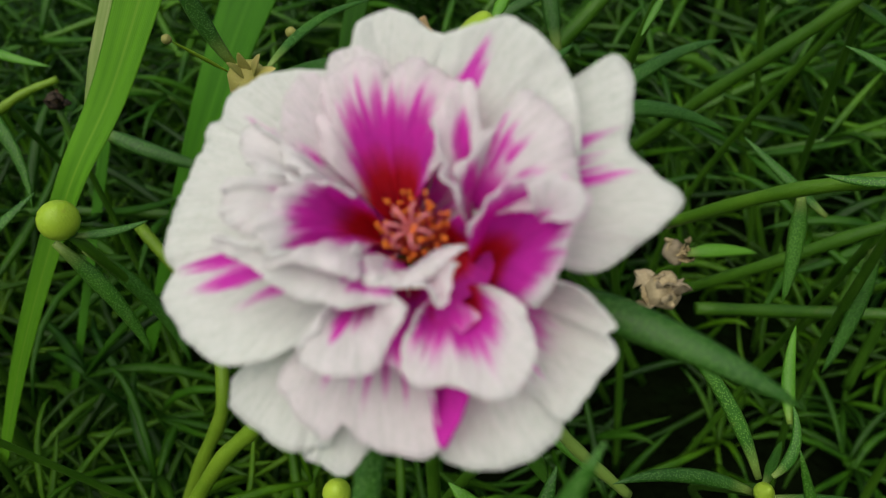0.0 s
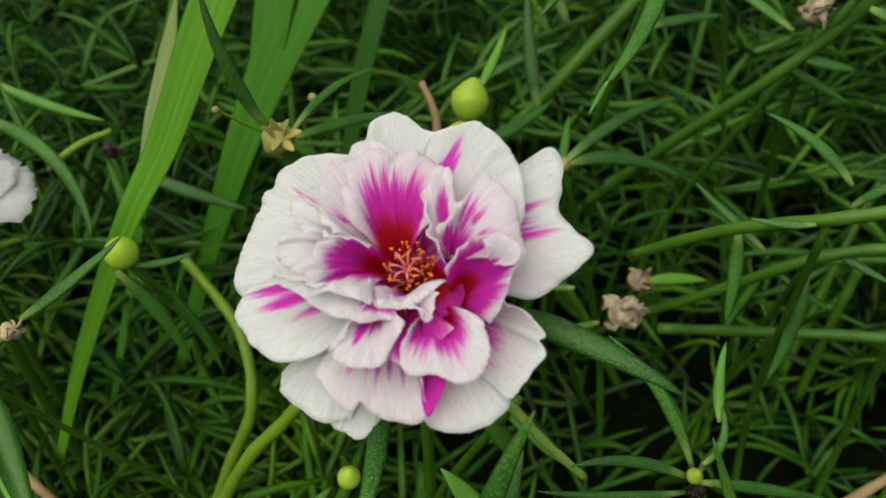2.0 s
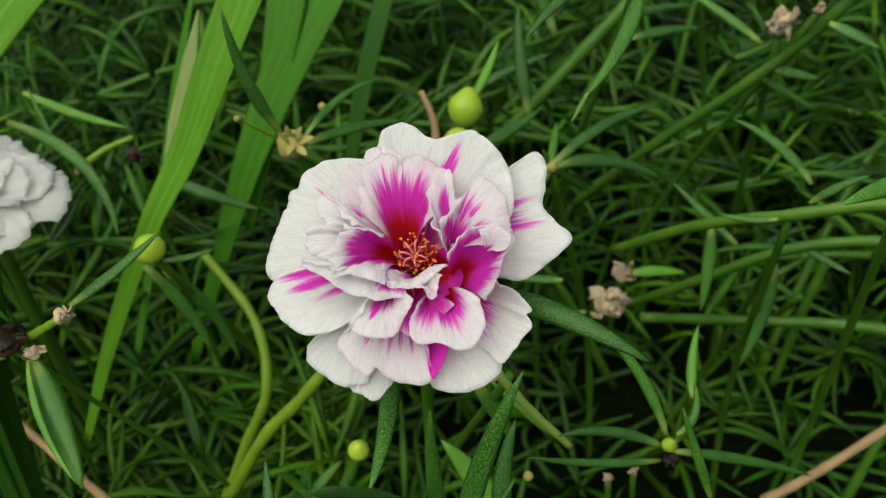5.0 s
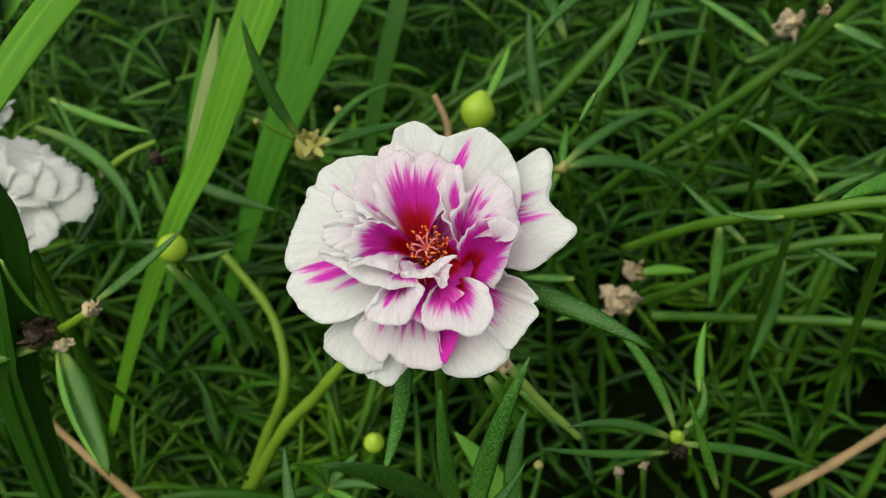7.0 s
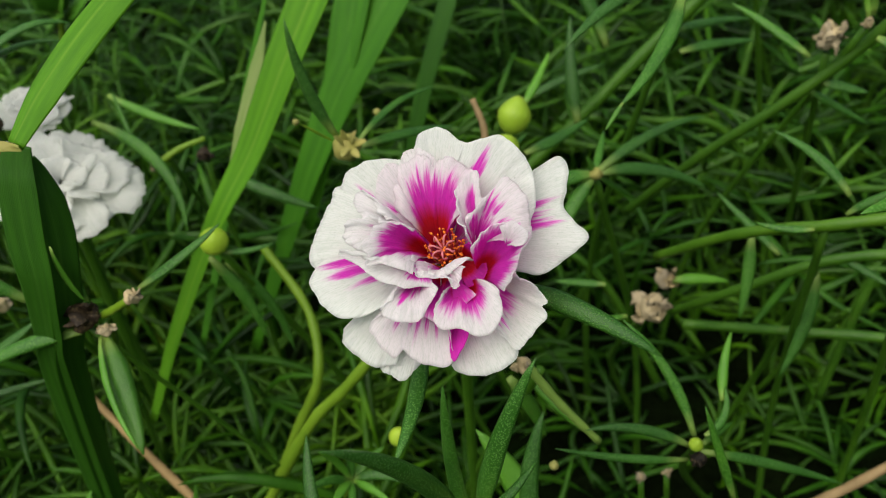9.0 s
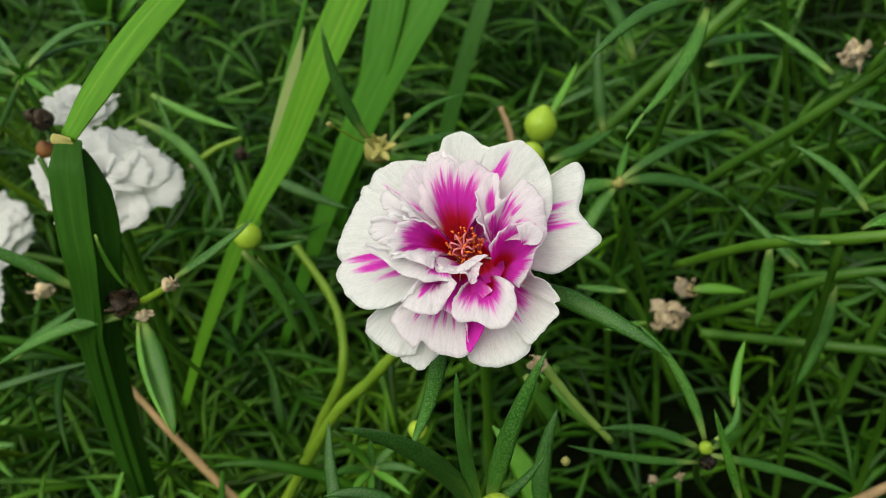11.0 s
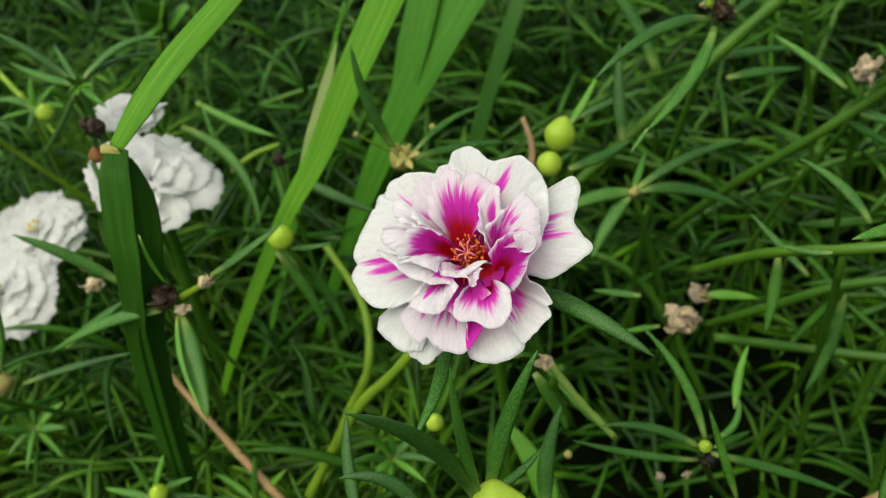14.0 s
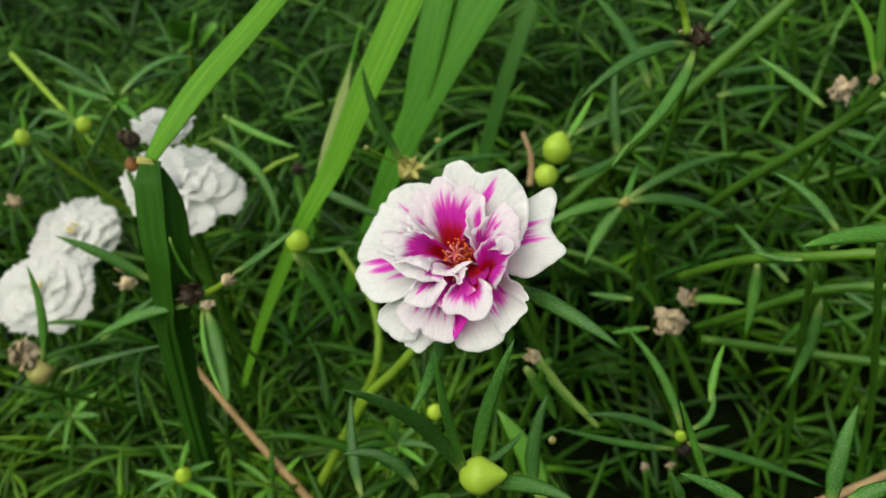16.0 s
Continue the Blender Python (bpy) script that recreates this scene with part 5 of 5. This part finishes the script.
s = shoot("portulaca_shoot", (-0.0695, 0.0693, 0.0727), "leafy green portulaca tuft", mat=STEM)
leaf(s, (-0.0695, 0.0693, 0.0727), (-0.0598, 0.0721, 0.0703), 0.0028, bow=(-0.0000, 0.0003, 0.0005))
leaf(s, (-0.0695, 0.0693, 0.0727), (-0.0610, 0.0675, 0.0622), 0.0022, bow=(-0.0001, 0.0008, 0.0011), mat=LEAF_PALE)
leaf(s, (-0.0695, 0.0693, 0.0727), (-0.0651, 0.0578, 0.0743), 0.0027, bow=(-0.0000, 0.0007, 0.0009))
leaf(s, (-0.0695, 0.0693, 0.0727), (-0.0746, 0.0569, 0.0735), 0.0028, bow=(-0.0000, 0.0000, 0.0000), mat=LEAF_PALE)
leaf(s, (-0.0695, 0.0693, 0.0727), (-0.0814, 0.0649, 0.0771), 0.0021, bow=(-0.0000, 0.0002, 0.0003))
leaf(s, (-0.0695, 0.0693, 0.0727), (-0.0815, 0.0730, 0.0779), 0.0024, bow=(-0.0000, 0.0003, 0.0005), mat=LEAF_PALE)
leaf(s, (-0.0695, 0.0693, 0.0727), (-0.0647, 0.0692, 0.0915), 0.0028, bow=(-0.0000, 0.0001, 0.0001))
leaf(s, (-0.0695, 0.0693, 0.0727), (-0.0598, 0.0734, 0.0820), 0.0024, bow=(-0.0000, 0.0001, 0.0001), mat=LEAF_PALE)
s = shoot("portulaca_shoot", (-0.1766, 0.1678, 0.1421), "pale yellow-green portulaca stem on the far side", mat=STEM)
stem(s, ((-0.2028, 0.1827, 0.1567), (-0.1885, 0.1746, 0.1479), (-0.1725, 0.1658, 0.1375), (-0.1642, 0.1624, 0.1291)), 0.00105, 0.00081, STEM)
s = thing("broadleaf_weed", (-0.1596, 0.2321, 0.0000), "low weed with rounded bright green leaves", "plant")
leaf(s, (-0.1573, 0.2313, 0.1422), (-0.1580, 0.2208, 0.1545), 0.0128, mat=LEAF_PALE, flat=0.12)
leaf(s, (-0.1577, 0.2309, 0.1419), (-0.1483, 0.2244, 0.1552), 0.0136, mat=LEAF_PALE, flat=0.12)
leaf(s, (-0.1561, 0.2309, 0.1411), (-0.1395, 0.2239, 0.1506), 0.0124, mat=LEAF_PALE, flat=0.12)
leaf(s, (-0.1584, 0.2310, 0.1423), (-0.1531, 0.2141, 0.1430), 0.0103, mat=LEAF_PALE, flat=0.12)
leaf(s, (-0.1595, 0.2305, 0.1421), (-0.1641, 0.2148, 0.1488), 0.0103, mat=LEAF_PALE, flat=0.12)
stem(s, ((-0.1577, 0.2309, 0.1419), (-0.1701, 0.2399, 0.1156)), 0.00117, 0.00125, STEM)
# ---------------------------------------------------------------- shrivelled blooms in the bed
s = thing("withered_bloom", (-0.0934, 0.0929, 0.0000), "blackened withered bloom beside a grass sheath", "withered flower", "withered blooms")
withered(s, (-0.0934, 0.0929, 0.1691), 0.0034, DARK, 40, 8)
stem(s, ((-0.0934, 0.0929, 0.0000), (-0.0904, 0.0969, 0.0846), (-0.0934, 0.0929, 0.1681)), 0.0008, 0.0006, STEM_OLIVE)
s = thing("withered_bloom", (-0.0948, 0.0896, 0.0000), "orange-brown ripe seed capsule beside a grass sheath", "withered flower", "withered blooms")
bud(s, (-0.0940, 0.0910, 0.1634), 0.0018, (0.1, -0.2, 1.0), AMBER, "seed_capsule", 0.5, "orange-brown ripe capsule", lumps=0.15)
stem(s, ((-0.0948, 0.0896, 0.0000), (-0.0918, 0.0936, 0.0817), (-0.0948, 0.0896, 0.1624)), 0.0008, 0.0006, STEM_OLIVE)
s = thing("withered_bloom", (-0.0705, 0.1302, 0.0000), "small dark withered bloom among the leaves", "withered flower", "withered blooms")
withered(s, (-0.0705, 0.1302, 0.1402), 0.0026, DARK, 42, 8)
stem(s, ((-0.0705, 0.1302, 0.0000), (-0.0675, 0.1342, 0.0701), (-0.0705, 0.1302, 0.1392)), 0.0008, 0.0006, STEM_OLIVE)
s = thing("withered_bloom", (-0.1629, 0.1178, 0.0000), "reddish brown withered bloom among the leaves", "withered flower", "withered blooms")
withered(s, (-0.1629, 0.1178, 0.1337), 0.0030, DRY, 43, 8)
stem(s, ((-0.1629, 0.1178, 0.0000), (-0.1599, 0.1218, 0.0668), (-0.1629, 0.1178, 0.1327)), 0.0008, 0.0006, STEM_OLIVE)
s = thing("withered_bloom", (0.0324, 0.0723, 0.0000), "small brown withered bloom among the leaves", "withered flower", "withered blooms")
withered(s, (0.0324, 0.0723, 0.0938), 0.0015, DRY, 44, 8)
stem(s, ((0.0324, 0.0723, 0.0000), (0.0354, 0.0763, 0.0469), (0.0324, 0.0723, 0.0928)), 0.0008, 0.0006, STEM_OLIVE)
s = thing("withered_bloom", (0.0383, 0.0760, 0.0000), "small brown withered bloom among the leaves", "withered flower", "withered blooms")
withered(s, (0.0383, 0.0760, 0.0909), 0.0013, DRY, 45, 8)
stem(s, ((0.0383, 0.0760, 0.0000), (0.0413, 0.0800, 0.0455), (0.0383, 0.0760, 0.0899)), 0.0008, 0.0006, STEM_OLIVE)
s = thing("withered_bloom", (-0.1131, 0.0953, 0.0000), "small brown withered bloom among the leaves", "withered flower", "withered blooms")
withered(s, (-0.1131, 0.0953, 0.1282), 0.0026, DRY, 46, 8)
stem(s, ((-0.1131, 0.0953, 0.0000), (-0.1101, 0.0993, 0.0641), (-0.1131, 0.0953, 0.1272)), 0.0008, 0.0006, STEM_OLIVE)

# ---------------------------------------------------------------- undergrowth
rng = random.Random(21)
uv_, uf_, count = [], [], 0


def add(v, f):
    global count
    uv_.append(v)
    uf_.extend(tuple(i + count for i in q) for q in f)
    count += len(v)


def sprig(x, y, top, leaves, big):
    """A leaning stem with leaves along it and a whorl at its end."""
    a = rng.uniform(0, 6.283)
    foot = np.array((x, y, 0.0))
    head = np.array((x + rng.uniform(0, 0.03) * math.cos(a), y + rng.uniform(0, 0.03) * math.sin(a), top))
    s = np.linspace(0, 1, 6)
    line = foot + (head - foot) * s[:, None] + np.array((rng.uniform(-0.008, 0.008), rng.uniform(-0.008, 0.008), 0)) * (4 * s * (1 - s))[:, None]
    r = np.linspace(0.0011, 0.0007, 6) * rng.uniform(0.8, 1.25)
    add(*loft(line, r, r, (0.2, -1, 0.1), 5))
    for k in range(leaves):
        t = 1.0 if k < 5 else rng.uniform(0.35, 0.95)
        p = foot + (head - foot) * t
        b = rng.uniform(0, 6.283)
        up = rng.uniform(-0.35, 0.75)
        n = rng.uniform(0.018, 0.040) * big
        tip = p + n * np.array((math.cos(b), math.sin(b), up)) / math.sqrt(1 + up * up)
        bow = np.array((rng.uniform(-0.1, 0.1) * n, rng.uniform(-0.1, 0.1) * n, rng.uniform(-0.12, 0.24) * n))
        add(*leaf_shape(p, tip, rng.uniform(0.0017, 0.0028) * big, bow, (0.05, -0.4, 0.9), 7, 5, 0.55))


def runner(x, y, z, away, length):
    """A long stem that leans over the bed, with leaves in tufts along it."""
    s = np.linspace(0, 1, 12)
    d = np.array((math.cos(away), math.sin(away), rng.uniform(0.05, 0.3)))
    foot = np.array((x - 0.03 * d[0], y - 0.03 * d[1], 0.0))
    line = np.array((x, y, z)) + d * (length * s)[:, None] + np.array((rng.uniform(-0.01, 0.01), rng.uniform(-0.01, 0.01), 0.012)) * (4 * s * (1 - s))[:, None]
    top = thing("portulaca_runner", foot, "long leaning portulaca stem with tufts of slender leaves", "plant", "leaning portulaca stems")
    stem(top, (foot, line[0], line[4], line[8], line[11]), 0.0016, 0.0009, STEM_OLIVE)
    for t in np.linspace(0.15, 1, 6):
        p = line[int(t * 11)]
        for k in range(rng.randint(3, 5)):
            b, up, n = rng.uniform(0, 6.283), rng.uniform(-0.2, 0.8), rng.uniform(0.016, 0.032)
            tip = p + n * np.array((math.cos(b), math.sin(b), up)) / math.sqrt(1 + up * up)
            v, f = leaf_shape(p, tip, rng.uniform(0.0020, 0.0032), np.array((0, 0, rng.uniform(-0.1, 0.2) * n)), (0.05, -0.4, 0.9), 8, 6, 0.5)
            mesh_part("leaf", v, f, FOLIAGE, top)


for k in range(1150):
    x, y = rng.uniform(-0.48, 0.34), rng.uniform(-0.01, 0.42)
    thick = noise.noise(Vector((x * 22, y * 22, 3.0))) + 0.25 * min(1.0, max(-1.0, -x / 0.06)) + (0.1 if y > 0.15 else -0.1)
    far = max(0.0, min(1.0, (y - 0.1) / 0.2))
    left = max(0.0, min(1.0, (-x - 0.12) / 0.05))
    high = rng.random() ** 1.6
    top = 0.025 + (0.05 + 0.02 * left + 0.055 * max(far, 0.7 * left)) * high
    if 0.02 < x < 0.3 and y < 0.19:
        top *= 0.42
        thick -= 0.9
    if -0.12 < x < -0.02 and 0.05 < y < 0.15:
        top, thick = min(top + 0.012, 0.095), thick + 0.2
    if thick > -0.05 or high < 0.06:
        sprig(x, y, top, rng.randint(5, 9), rng.uniform(0.85, 1.3))
for k in range(200):
    sprig(rng.uniform(-0.05, 0.32), rng.uniform(-0.01, 0.3), rng.uniform(0.004, 0.016), rng.randint(5, 8), rng.uniform(0.8, 1.3))
for k in range(46):
    x, y = rng.uniform(-0.12, 0.2), rng.uniform(0.14, 0.45)
    runner(x, y, rng.uniform(0.035, 0.07) + 0.04 * min(1.0, max(0.0, (y - 0.1) / 0.2)), rng.choice((0.5, 0.9, 2.8, 3.4)) + rng.uniform(-0.4, 0.4), rng.uniform(0.06, 0.13))
for k in range(700):
    x, y = rng.uniform(-0.9, 0.7), 0.3 + 1.1 * rng.random() ** 1.5
    sprig(x, y, 0.04 + 0.1 * rng.random() ** 1.5, rng.randint(8, 13), rng.uniform(1.2, 1.8))
for k in range(2000):
    around, out_to = rng.uniform(0, 6.283), 0.2 + 1.9 * rng.random() ** 0.75
    x, y = out_to * math.cos(around), 0.3 + out_to * math.sin(around)
    if not (-0.5 < x < 0.4 and -0.05 < y < 0.6):
        sprig(x, y, 0.03 + 0.07 * rng.random(), rng.randint(8, 12), rng.uniform(1.6, 2.4))
main, uv_, uf_, count = (uv_, uf_), [], [], 0
for k in range(210):
    x, y = rng.uniform(-0.18, -0.045), rng.uniform(0.015, 0.13)
    sprig(x, y, rng.uniform(0.035, 0.068), rng.randint(5, 9), rng.uniform(0.75, 1.1))
for k in range(70):
    x, y = rng.uniform(-0.24, -0.11), rng.uniform(0.13, 0.25)
    sprig(x, y, rng.uniform(0.085, 0.125), rng.randint(8, 14), rng.uniform(0.4, 0.7))
me = bpy.data.meshes.new("pale_undergrowth")
me.from_pydata(np.concatenate(uv_).tolist(), [], uf_)
me.materials.append(FOLIAGE_PALE)
me.polygons.foreach_set("use_smooth", [True] * len(me.polygons))
tagged(new("pale_undergrowth", me), "lighter green young portulaca sprigs along the bed", "foliage", kind="stuff")
uv_, uf_ = main
me = bpy.data.meshes.new("undergrowth")
me.from_pydata(np.concatenate(uv_).tolist(), [], uf_)
me.materials.append(FOLIAGE)
me.polygons.foreach_set("use_smooth", [True] * len(me.polygons))
tagged(new("undergrowth", me), "dense tangle of slender green portulaca leaves and stems", "foliage", kind="stuff")
